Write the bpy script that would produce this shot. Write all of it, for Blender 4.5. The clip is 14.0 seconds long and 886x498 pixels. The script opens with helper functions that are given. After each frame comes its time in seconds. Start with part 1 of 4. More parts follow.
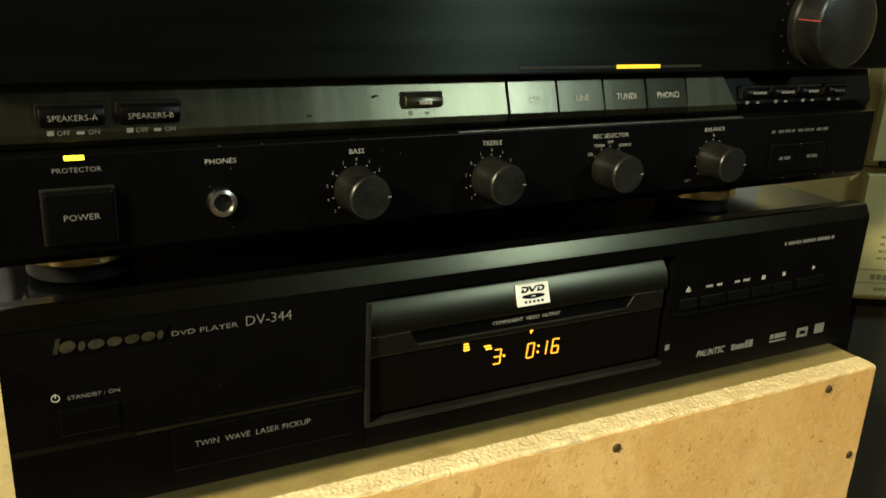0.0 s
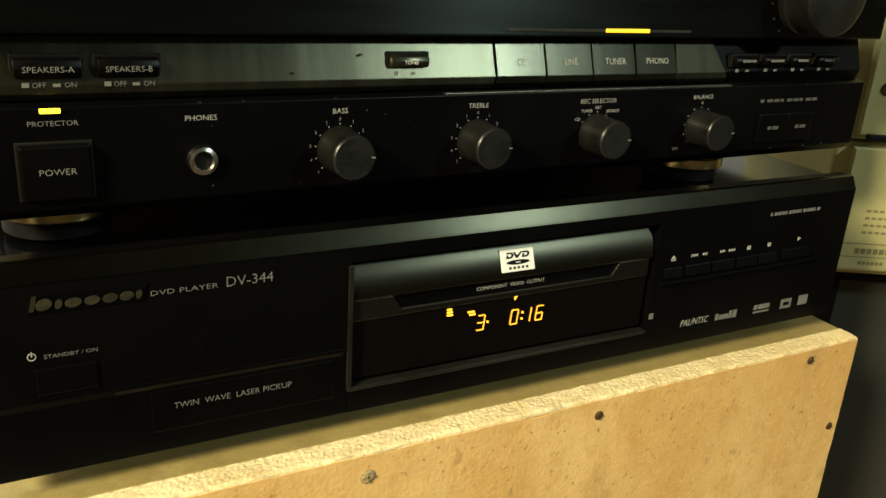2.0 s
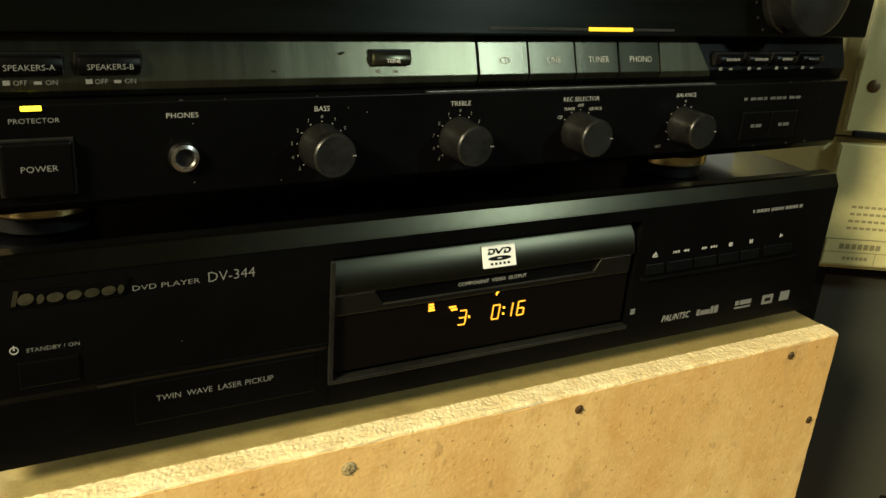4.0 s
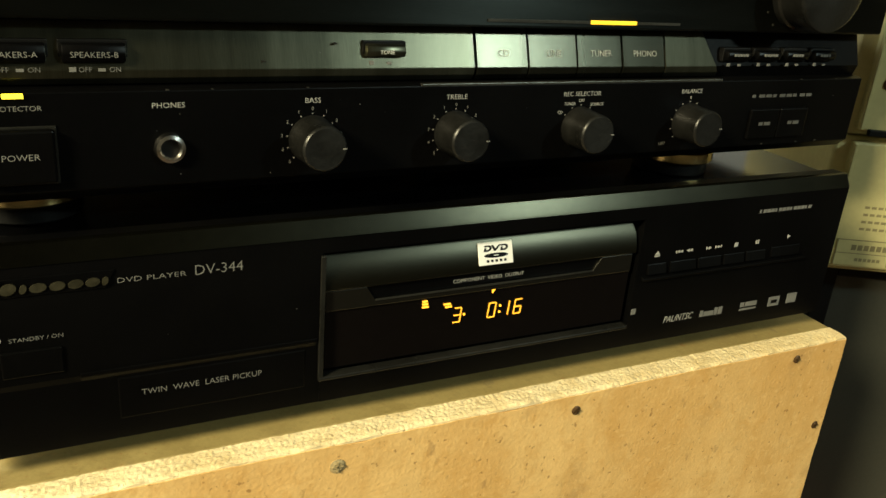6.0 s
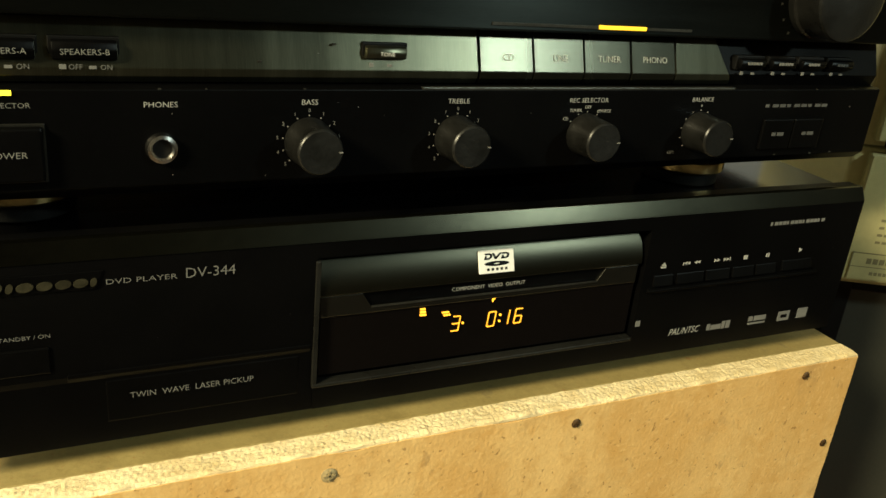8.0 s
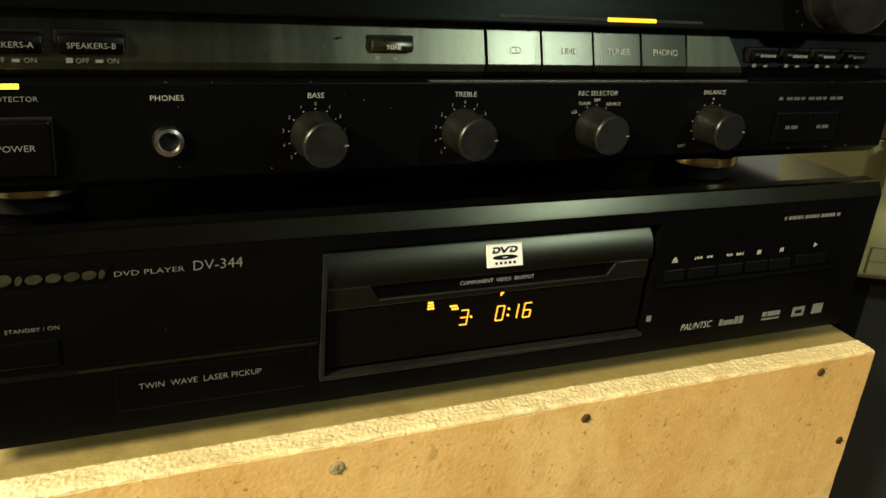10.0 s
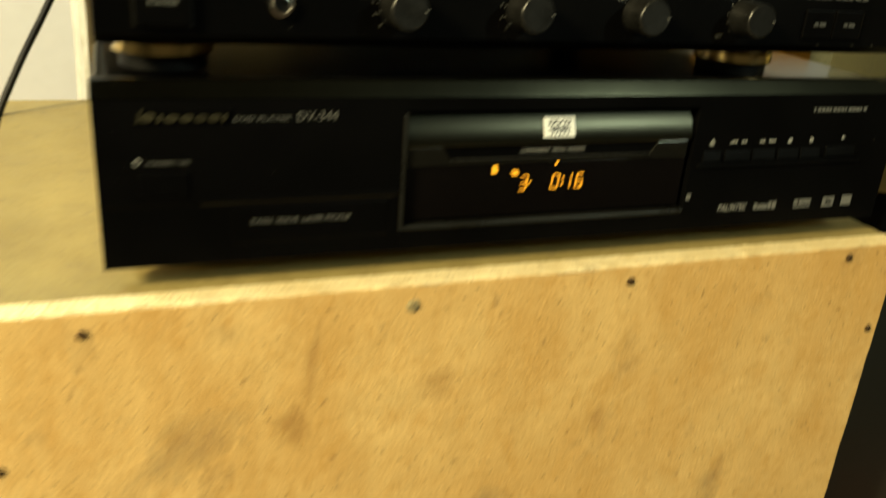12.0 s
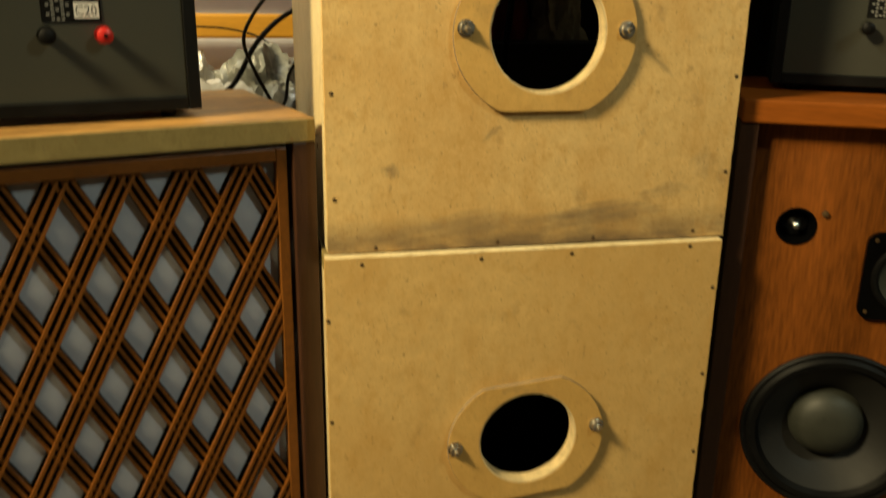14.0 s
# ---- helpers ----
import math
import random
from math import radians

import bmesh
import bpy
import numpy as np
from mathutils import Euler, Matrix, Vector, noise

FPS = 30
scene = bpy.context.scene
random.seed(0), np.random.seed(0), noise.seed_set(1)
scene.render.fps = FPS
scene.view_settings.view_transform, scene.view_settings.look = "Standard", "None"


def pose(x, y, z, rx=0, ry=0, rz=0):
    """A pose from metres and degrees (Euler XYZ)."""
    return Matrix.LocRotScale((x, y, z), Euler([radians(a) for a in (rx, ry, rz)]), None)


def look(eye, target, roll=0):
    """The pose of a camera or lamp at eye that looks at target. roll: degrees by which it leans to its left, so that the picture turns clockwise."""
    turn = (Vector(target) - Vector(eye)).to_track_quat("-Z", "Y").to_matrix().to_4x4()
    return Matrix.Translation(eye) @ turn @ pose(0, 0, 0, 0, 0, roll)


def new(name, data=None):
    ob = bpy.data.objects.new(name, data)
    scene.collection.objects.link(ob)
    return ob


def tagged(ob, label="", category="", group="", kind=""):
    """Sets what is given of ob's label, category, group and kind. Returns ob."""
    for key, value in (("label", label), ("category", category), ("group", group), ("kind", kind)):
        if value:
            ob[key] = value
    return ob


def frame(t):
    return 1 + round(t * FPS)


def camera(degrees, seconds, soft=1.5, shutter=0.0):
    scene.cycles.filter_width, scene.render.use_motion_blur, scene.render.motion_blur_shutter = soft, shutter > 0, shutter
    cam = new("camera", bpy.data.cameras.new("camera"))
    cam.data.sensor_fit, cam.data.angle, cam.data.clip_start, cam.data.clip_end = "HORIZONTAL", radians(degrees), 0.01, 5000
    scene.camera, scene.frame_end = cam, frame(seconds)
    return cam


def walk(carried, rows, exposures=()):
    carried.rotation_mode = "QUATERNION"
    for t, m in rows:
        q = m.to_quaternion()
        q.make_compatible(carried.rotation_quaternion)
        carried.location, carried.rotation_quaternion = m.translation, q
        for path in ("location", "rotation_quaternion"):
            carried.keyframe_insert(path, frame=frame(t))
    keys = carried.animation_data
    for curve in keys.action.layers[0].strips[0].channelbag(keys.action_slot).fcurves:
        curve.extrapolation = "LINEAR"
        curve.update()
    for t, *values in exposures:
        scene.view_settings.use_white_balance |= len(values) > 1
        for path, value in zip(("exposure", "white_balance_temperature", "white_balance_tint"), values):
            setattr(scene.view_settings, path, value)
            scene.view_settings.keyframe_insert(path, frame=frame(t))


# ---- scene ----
cam = camera(55.1, 14.0, shutter=0.45)
PATH = [
    (0, (0.011, -0.281, 1.181), (0.894, 1.396, 0.541), 2.7),
    (0.5, (0.014, -0.281, 1.178), (0.911, 1.376, 0.509), 3.1),
    (1, (0.019, -0.279, 1.178), (0.909, 1.379, 0.501), 3.4),
    (1.5, (0.016, -0.279, 1.178), (0.907, 1.372, 0.487), 3.6),
    (2, (0.013, -0.28, 1.176), (0.917, 1.364, 0.481), 3.8),
    (2.5, (0.012, -0.279, 1.181), (0.917, 1.356, 0.47), 4.2),
    (3, (0.009, -0.282, 1.183), (0.916, 1.349, 0.462), 4.5),
    (3.5, (0.013, -0.284, 1.182), (0.922, 1.343, 0.456), 4.4),
    (6, (0.029, -0.282, 1.182), (0.897, 1.357, 0.432), 5.0),
    (6.5, (0.032, -0.278, 1.181), (0.888, 1.36, 0.416), 5.2),
    (7, (0.032, -0.277, 1.182), (0.881, 1.364, 0.416), 5.5),
    (7.5, (0.035, -0.277, 1.183), (0.877, 1.37, 0.425), 5.8),
    (10, (0.044, -0.28, 1.182), (0.829, 1.392, 0.415), 5.4),
    (10.5, (0.044, -0.278, 1.182), (0.817, 1.396, 0.408), 5.4),
    (11, (0.046, -0.277, 1.181), (0.815, 1.398, 0.402), 5.5),
    (11.5, (0.046, -0.281, 1.177), (0.805, 1.396, 0.394), 5.4),
    (11.7, (0.042, -0.302, 1.169), (0.771, 1.397, 0.406), 4.8),
    (12, (0.013, -0.346, 1.145), (0.691, 1.371, 0.375), 4.5),
    (12.2, (-0.033, -0.392, 1.113), (0.699, 1.324, 0.394), 4.2),
    (12.5, (-0.101, -0.511, 1.059), (0.613, 1.248, 0.430), 2.8),
    (12.6, (-0.122, -0.535, 1.044), (0.61, 1.217, 0.416), 3.0),
    (12.8, (-0.144, -0.595, 1.014), (0.576, 1.164, 0.389), 1.6),
    (13, (-0.164, -0.634, 0.975), (0.585, 1.121, 0.376), 0.5),
    (13.3, (-0.155, -0.705, 0.916), (0.601, 1.055, 0.341), 0.1),
    (13.5, (-0.135, -0.775, 0.892), (0.484, 1.036, 0.312), -1.2),
    (13.6, (-0.126, -0.809, 0.864), (0.391, 1.042, 0.309), -1.3),
    (13.8, (-0.114, -0.877, 0.822), (0.288, 0.994, 0.241), -0.2),
    (14, (-0.116, -0.920, 0.784), (0.28, 0.946, 0.182), 0.9),
]
walk(cam, [(t, look(eye, target, roll)) for t, eye, target, roll in PATH],
     exposures=[(0, 0.90, 5200, 3), (11.5, 0.88, 5350, 3), (12.0, 0.80, 5750, -3), (12.5, 0.08, 6350, 8), (13.2, 0.07, 6250, 7), (13.5, 0.12, 6150, 7), (14, 0.5, 5900, 3)])

# ---- light ----
world = bpy.data.worlds.new("room_air")
scene.world = world
world.use_nodes = True
world.node_tree.nodes["Background"].inputs[0].default_value = (1.0, 0.85, 0.6, 1)
world.node_tree.nodes["Background"].inputs[1].default_value = 0.03


def lamp(name, eye, target, watts, size, colour):
    data = bpy.data.lights.new(name, "AREA")
    data.shape, data.size, data.energy, data.color = "DISK", size, watts, colour
    ob = new(name, data)
    ob.matrix_world = look(eye, target)
    return ob


lamp("room_lamp", (1.315, -1.53, 1.98), (0.2, 0, 0.9), 7.2, 0.12, (0.98, 1.0, 0.75))
lamp("ceiling_lamp", (-1.75, -0.88, 2.25), (0.1, 0, 0.8), 80, 0.52, (1.0, 0.74, 0.37))
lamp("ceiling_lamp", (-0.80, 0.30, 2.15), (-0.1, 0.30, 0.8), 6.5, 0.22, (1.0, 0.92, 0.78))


# ---- materials ----
def mat(name, col, rough=0.5, metal=0.0, var=0.2, big=6.0, fine=120.0, bump=0.1, stretch=(1, 1, 1), dist=0.002, spec=0.5, rvar=0.15, aniso=0.0):
    """A surface with colour and gloss that vary at two scales and a fine relief."""
    m = bpy.data.materials.new(name)
    m.use_nodes = True
    nt = m.node_tree
    b = nt.nodes["Principled BSDF"]
    co = nt.nodes.new("ShaderNodeTexCoord")
    mp = nt.nodes.new("ShaderNodeMapping")
    mp.inputs["Scale"].default_value = stretch
    nt.links.new(co.outputs["Object"], mp.inputs[0])
    n1 = nt.nodes.new("ShaderNodeTexNoise")
    n1.inputs["Scale"].default_value, n1.inputs["Detail"].default_value = big, 4
    n2 = nt.nodes.new("ShaderNodeTexNoise")
    n2.inputs["Scale"].default_value, n2.inputs["Detail"].default_value = fine, 3
    for n in (n1, n2):
        nt.links.new(mp.outputs[0], n.inputs["Vector"])
    mx = nt.nodes.new("ShaderNodeMix")
    mx.data_type = "FLOAT"
    mx.inputs[0].default_value = 0.4
    nt.links.new(n1.outputs[0], mx.inputs[2])
    nt.links.new(n2.outputs[0], mx.inputs[3])
    rp = nt.nodes.new("ShaderNodeValToRGB")
    rp.color_ramp.elements[0].position, rp.color_ramp.elements[1].position = 0.3, 0.7
    rp.color_ramp.elements[0].color = (*[c * (1 - var) for c in col], 1)
    rp.color_ramp.elements[1].color = (*[min(1, c * (1 + var)) for c in col], 1)
    nt.links.new(mx.outputs[0], rp.inputs[0])
    nt.links.new(rp.outputs[0], b.inputs["Base Color"])
    mr = nt.nodes.new("ShaderNodeMapRange")
    mr.inputs[3].default_value, mr.inputs[4].default_value = max(0.02, rough - rvar), min(1, rough + rvar)
    nt.links.new(n1.outputs[0], mr.inputs[0])
    nt.links.new(mr.outputs[0], b.inputs["Roughness"])
    b.inputs["Metallic"].default_value = metal
    b.inputs["Specular IOR Level"].default_value = spec
    if aniso:
        b.inputs["Anisotropic"].default_value = aniso
        up = nt.nodes.new("ShaderNodeCombineXYZ")
        up.inputs[2].default_value = 1.0
        nt.links.new(up.outputs[0], b.inputs["Tangent"])
    if bump:
        bp = nt.nodes.new("ShaderNodeBump")
        bp.inputs["Strength"].default_value, bp.inputs["Distance"].default_value = bump, dist
        nt.links.new(mx.outputs[0], bp.inputs["Height"])
        nt.links.new(bp.outputs[0], b.inputs["Normal"])
    return m


def glow(name, col, strength):
    m = bpy.data.materials.new(name)
    m.use_nodes = True
    b = m.node_tree.nodes["Principled BSDF"]
    b.inputs["Base Color"].default_value = (*[c * 0.4 for c in col], 1)
    b.inputs["Emission Color"].default_value = (*col, 1)
    b.inputs["Emission Strength"].default_value = strength
    return m


def board(name, pale, brown, grime, low=None, speck=(0.24, 0.12, 0.03), dots=0.6, rough=0.25, stains=()):
    """Bare chipboard or ply: pale ground, warm blotches, specks, vertical runs, and a grimy band where things rubbed on it."""
    m = mat(name, pale, 0.66, 0, 0.12, 60, 520, rough, (1, 1, 1), 0.0015)
    nt = m.node_tree
    b = nt.nodes["Principled BSDF"]
    first = b.inputs["Base Color"].links[0].from_socket
    co = nt.nodes.new("ShaderNodeTexCoord")

    def layer(under, colour, scale, lo, hi, stretch, amount, detail=6.0):
        mp = nt.nodes.new("ShaderNodeMapping")
        mp.inputs["Scale"].default_value = stretch
        mp.inputs["Location"].default_value = (scale, 3.1 * scale, 0.7)
        nt.links.new(co.outputs["Object"], mp.inputs[0])
        n = nt.nodes.new("ShaderNodeTexNoise")
        n.inputs["Scale"].default_value, n.inputs["Detail"].default_value = scale, detail
        n.inputs["Roughness"].default_value = 0.62
        nt.links.new(mp.outputs[0], n.inputs["Vector"])
        r = nt.nodes.new("ShaderNodeMapRange")
        r.inputs[1].default_value, r.inputs[2].default_value = lo, hi
        r.inputs[4].default_value = amount
        nt.links.new(n.outputs[0], r.inputs[0])
        x = nt.nodes.new("ShaderNodeMix")
        x.data_type = "RGBA"
        nt.links.new(r.outputs[0], x.inputs[0])
        nt.links.new(under, x.inputs[6])
        x.inputs[7].default_value = (*colour, 1)
        return x.outputs[2], r, x

    s, _, _ = layer(first, brown, 5.0, 0.40, 0.66, (1, 1, 0.8), 0.55)
    s, _, _ = layer(s, brown, 19, 0.50, 0.66, (1, 1, 0.5), 0.50)
    s, _, _ = layer(s, grime, 24, 0.60, 0.70, (1, 1, 0.9), 0.42, 8)
    s, _, _ = layer(s, brown, 60, 0.54, 0.66, (1, 1, 0.7), 0.50, 6)
    s, _, _ = layer(s, grime, 75, 0.64, 0.70, (1.6, 1, 0.8), 0.45, 5)
    s, _, _ = layer(s, brown, 34, 0.60, 0.72, (1, 1, 0.10), 0.40, 3)
    s, _, _ = layer(s, brown, 210, 0.50, 0.68, (1, 1, 0.8), 0.45, 6)
    s, _, _ = layer(s, pale, 320, 0.56, 0.68, (1, 1, 1), 0.5, 3)
    s, _, _ = layer(s, speck, 330, 0.665 if dots < 0.95 else 0.60, 0.72 if dots < 0.95 else 0.70, (1, 1, 0.8), dots, 2)
    s, _, _ = layer(s, speck, 95, 0.700, 0.74, (1, 1, 0.8), dots, 3)
    for sx, sz, rx, rz, tilt, colour, amount in stains:
        # a mark of its own: a tilted oval whose rim is torn by noise
        mp = nt.nodes.new("ShaderNodeMapping")
        mp.vector_type = "TEXTURE"
        mp.inputs["Location"].default_value = (sx, 0, sz)
        mp.inputs["Rotation"].default_value = (0, radians(tilt), 0)
        mp.inputs["Scale"].default_value = (rx, 1.0, rz)
        nt.links.new(co.outputs["Object"], mp.inputs[0])
        n = nt.nodes.new("ShaderNodeTexNoise")
        n.inputs["Scale"].default_value, n.inputs["Detail"].default_value, n.inputs["Roughness"].default_value = 1.6, 7, 0.66
        nt.links.new(mp.outputs[0], n.inputs["Vector"])
        ln = nt.nodes.new("ShaderNodeVectorMath")
        ln.operation = "LENGTH"
        fl = nt.nodes.new("ShaderNodeVectorMath")
        fl.operation = "MULTIPLY"
        fl.inputs[1].default_value = (1, 0, 1)
        nt.links.new(mp.outputs[0], fl.inputs[0])
        nt.links.new(fl.outputs[0], ln.inputs[0])
        ad = nt.nodes.new("ShaderNodeMath")
        ad.operation = "MULTIPLY_ADD"
        ad.inputs[1].default_value = 2.6
        nt.links.new(n.outputs[0], ad.inputs[0])
        nt.links.new(ln.outputs["Value"], ad.inputs[2])
        r = nt.nodes.new("ShaderNodeMapRange")
        r.inputs[1].default_value, r.inputs[2].default_value, r.inputs[3].default_value, r.inputs[4].default_value = 1.35, 2.25, amount, 0.0
        nt.links.new(ad.outputs[0], r.inputs[0])
        x = nt.nodes.new("ShaderNodeMix")
        x.data_type = "RGBA"
        nt.links.new(r.outputs[0], x.inputs[0])
        nt.links.new(s, x.inputs[6])
        x.inputs[7].default_value = (*colour, 1)
        s = x.outputs[2]
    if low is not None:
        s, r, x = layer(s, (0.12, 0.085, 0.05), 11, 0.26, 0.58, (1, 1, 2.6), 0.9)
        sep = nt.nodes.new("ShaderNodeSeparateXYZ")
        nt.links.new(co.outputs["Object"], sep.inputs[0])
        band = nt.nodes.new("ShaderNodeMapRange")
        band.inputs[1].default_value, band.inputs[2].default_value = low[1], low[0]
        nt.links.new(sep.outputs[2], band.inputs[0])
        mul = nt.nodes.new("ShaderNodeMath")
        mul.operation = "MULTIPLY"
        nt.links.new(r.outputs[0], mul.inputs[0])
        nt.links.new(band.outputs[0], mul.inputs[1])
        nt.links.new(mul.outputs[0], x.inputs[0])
    nt.links.new(s, b.inputs["Base Color"])
    return m


BLACK = mat("black_lacquer", (0.0014, 0.0014, 0.0015), 0.38, 0, 0.4, 12, 400, 0.03, spec=0.08)
SATIN = mat("black_satin_plastic", (0.0016, 0.0016, 0.0017), 0.36, 0, 0.4, 18, 500, 0.04, spec=0.09)
GLOSS = mat("black_window", (0.003, 0.0025, 0.0025), 0.12, 0, 0.2, 10, 200, 0, spec=0.3, rvar=0.04)
BRUSHED = mat("brushed_dark_metal", (0.088, 0.088, 0.060), 0.31, 0.95, 0.3, 10, 260, 0.08, (14, 1, 0.6), 0.0003, rvar=0.06, aniso=0.5)
BUTTON = mat("button_metal", (0.055, 0.055, 0.040), 0.26, 0.95, 0.15, 10, 260, 0.08, (14, 1, 0.6), 0.0003, rvar=0.05, aniso=0.5)
PLATE = mat("black_brushed_plate", (0.016, 0.018, 0.016), 0.34, 0.9, 0.3, 10, 260, 0.05, (1, 1, 14), 0.0003, rvar=0.06, aniso=0.9)
LEDGE = mat("ledge_metal", (0.062, 0.061, 0.052), 0.22, 0.92, 0.15, 10, 300, 0.05, (1, 1, 1), 0.0003, rvar=0.03)
RIM = mat("dark_rim", (0.026, 0.026, 0.023), 0.3, 0.6, 0.4, 30, 300, 0.1)
TRAY = mat("tray_metal", (0.030, 0.029, 0.020), 0.29, 0.92, 0.15, 10, 300, 0.05, (1, 1, 6), 0.0003, rvar=0.03)
LIP = mat("worn_lip", (0.0145, 0.0140, 0.0085), 0.24, 0.9, 0.3, 14, 300, 0.05, (1, 1, 1), 0.0003, rvar=0.05)
EDGE = mat("worn_edge", (0.09, 0.09, 0.08), 0.35, 0.8, 0.4, 25, 300, 0.1)
KNOB = mat("knob_rubbed_plastic", (0.0085, 0.0088, 0.0085), 0.36, 0.0, 0.5, 90, 600, 0.12, spec=0.4)
KNOBSIDE = mat("knob_side", (0.006, 0.006, 0.0055), 0.30, 0, 0.5, 90, 500, 0.08, spec=0.35)
PRINT = mat("printed_white", (0.37, 0.37, 0.345), 0.6, 0, 0.1, 50, 300, 0)
BRIGHT = mat("printed_bright", (0.75, 0.75, 0.70), 0.6, 0, 0.1, 50, 300, 0)
DIM2 = mat("printed_silver", (0.19, 0.19, 0.175), 0.6, 0, 0.15, 50, 300, 0)
DIM = mat("printed_grey", (0.15, 0.15, 0.14), 0.6, 0, 0.2, 50, 300, 0)
FAINT = mat("printed_faint", (0.075, 0.075, 0.07), 0.6, 0, 0.2, 50, 300, 0)
NAMEPLATE = mat("dull_gilt_plate", (0.058, 0.054, 0.032), 0.4, 0.6, 0.5, 150, 500, 0.2)
DECKTOP = mat("glossy_black_cover", (0.0016, 0.0016, 0.0017), 0.13, 0, 0.4, 12, 400, 0.02, spec=0.22, rvar=0.04)
BRASS = mat("gilt_collar", (0.62, 0.47, 0.20), 0.22, 1, 0.2, 30, 200, 0.04)
CHROME = mat("chrome", (0.62, 0.61, 0.58), 0.2, 1, 0.15, 20, 200, 0.03)
ZINC = mat("zinc_bolt", (0.72, 0.71, 0.67), 0.28, 1, 0.3, 80, 400, 0.1)
PALESCREW = mat("dull_zinc_screw", (0.40, 0.32, 0.16), 0.55, 0.3, 0.4, 150, 600, 0.3)
DARKMETAL = mat("rusty_screw", (0.11, 0.065, 0.025), 0.5, 0.5, 0.4, 80, 300, 0.1)
STEEL = mat("grey_steel_cover", (0.58, 0.56, 0.51), 0.45, 0.1, 0.1, 8, 200, 0.05)
OLIVE = mat("faded_olive_print", (0.22, 0.19, 0.09), 0.6, 0, 0.2, 60, 300, 0)
WHITE = mat("badge_white", (0.75, 0.75, 0.72), 0.35, 0, 0.04, 20, 200, 0)
AMBER = glow("amber_segments", (1.0, 0.39, 0.010), 1.25)
YELLOW = glow("yellow_lamp", (1.0, 0.72, 0.01), 1.6)
ORANGE = glow("orange_lamp", (1.0, 0.50, 0.006), 0.95)
RUST, GREYBROWN = (0.36, 0.185, 0.045), (0.235, 0.165, 0.085)
# stains on the upper baffle and two slanted grey-brown streaks by its ring, from the middle of its foot: across, up,
# half width, half height, tilt, colour, amount
UPPER_MARKS = [(-0.109, 0.4205, 0.011, 0.013, 0, RUST, 0.75), (-0.101, 0.452, 0.0045, 0.026, 8, RUST, 0.6), (-0.155, 0.418, 0.042, 0.016, -38, GREYBROWN, 0.42),
                (-0.038, 0.4325, 0.013, 0.012, 20, RUST, 0.5), (0.055, 0.3985, 0.008, 0.010, 0, RUST, 0.55), (-0.005, 0.3565, 0.018, 0.010, -20, GREYBROWN, 0.45),
                (0.143, 0.3355, 0.012, 0.024, 10, GREYBROWN, 0.45), (-0.120, 0.3285, 0.006, 0.010, 0, RUST, 0.55), (-0.168, 0.0925, 0.013, 0.009, 10, GREYBROWN, 0.75),
                (-0.055, 0.1335, 0.017, 0.0045, -42, GREYBROWN, 0.6), (0.142, 0.2035, 0.026, 0.0035, 38, GREYBROWN, 0.45), (0.163, 0.0615, 0.040, 0.010, -8, GREYBROWN, 0.45),
                (0.205, 0.092, 0.020, 0.022, 0, GREYBROWN, 0.35), (-0.075, 0.030, 0.10, 0.016, -6, GREYBROWN, 0.5), (0.085, 0.036, 0.11, 0.015, -5, GREYBROWN, 0.8)]
BOARD = board("bare_board", (0.79, 0.540, 0.208), (0.60, 0.335, 0.080), (0.31, 0.18, 0.065), (0.004, 0.042), rough=0.4, stains=UPPER_MARKS)
BOARD_LOW = board("bare_board_lower", (0.72, 0.475, 0.165), (0.60, 0.345, 0.085), (0.40, 0.24, 0.08), rough=0.4)
PINE = board("pine_side", (0.70, 0.58, 0.315), (0.58, 0.44, 0.20), (0.34, 0.24, 0.11), dots=0.7)
# Top board kept dark olive: the player's shade is put into its colour.
TOPBOARD = board("grimy_shaded_top", (0.30, 0.235, 0.080), (0.20, 0.150, 0.045), (0.13, 0.10, 0.05))
CHIPEDGE = board("chipboard_edge", (0.84, 0.72, 0.44), (0.62, 0.47, 0.21), (0.46, 0.33, 0.14), None, (0.34, 0.24, 0.10), 0.9, 0.9)
RINGWOOD = board("ring_ply", (0.68, 0.42, 0.115), (0.57, 0.325, 0.075), (0.36, 0.23, 0.08))
CUTEDGE = mat("ply_cut_edge", (0.68, 0.53, 0.27), 0.8, 0, 0.30, 70, 700, 0.5, (1, 1, 1), 0.0015)
DULLEDGE = mat("dulled_ply_edge", (0.26, 0.20, 0.12), 0.8, 0, 0.35, 60, 500, 0.5, (1, 1, 1), 0.0015)
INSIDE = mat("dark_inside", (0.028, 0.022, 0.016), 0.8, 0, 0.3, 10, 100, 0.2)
OAK = mat("oiled_oak", (0.35, 0.195, 0.055), 0.45, 0, 0.85, 9, 110, 0.4, (0.6, 5, 5), 0.001)
STILE = mat("dark_walnut", (0.048, 0.018, 0.007), 0.45, 0, 0.4, 5, 60, 0.3, (6, 6, 0.5), 0.001)
LATTICE = mat("orange_brown_slat", (0.215, 0.075, 0.008), 0.4, 0, 0.3, 8, 150, 0.2, (1, 1, 1), 0.0008)
CLOTH = mat("grille_cloth", (0.50, 0.53, 0.62), 0.9, 0, 0.15, 15, 900, 0.4)
REDWOOD = mat("mahogany_veneer", (0.160, 0.048, 0.005), 0.45, 0, 0.75, 3, 70, 0.15, (5, 5, 0.5), 0.001, spec=0.22)
REDTOP = mat("mahogany_top", (0.25, 0.070, 0.006), 0.45, 0, 0.35, 4, 70, 0.15, (0.6, 6, 6), 0.001, spec=0.15)
PANEL = mat("grey_back_panel", (0.040, 0.041, 0.031), 0.5, 0, 0.12, 5, 400, 0.15)
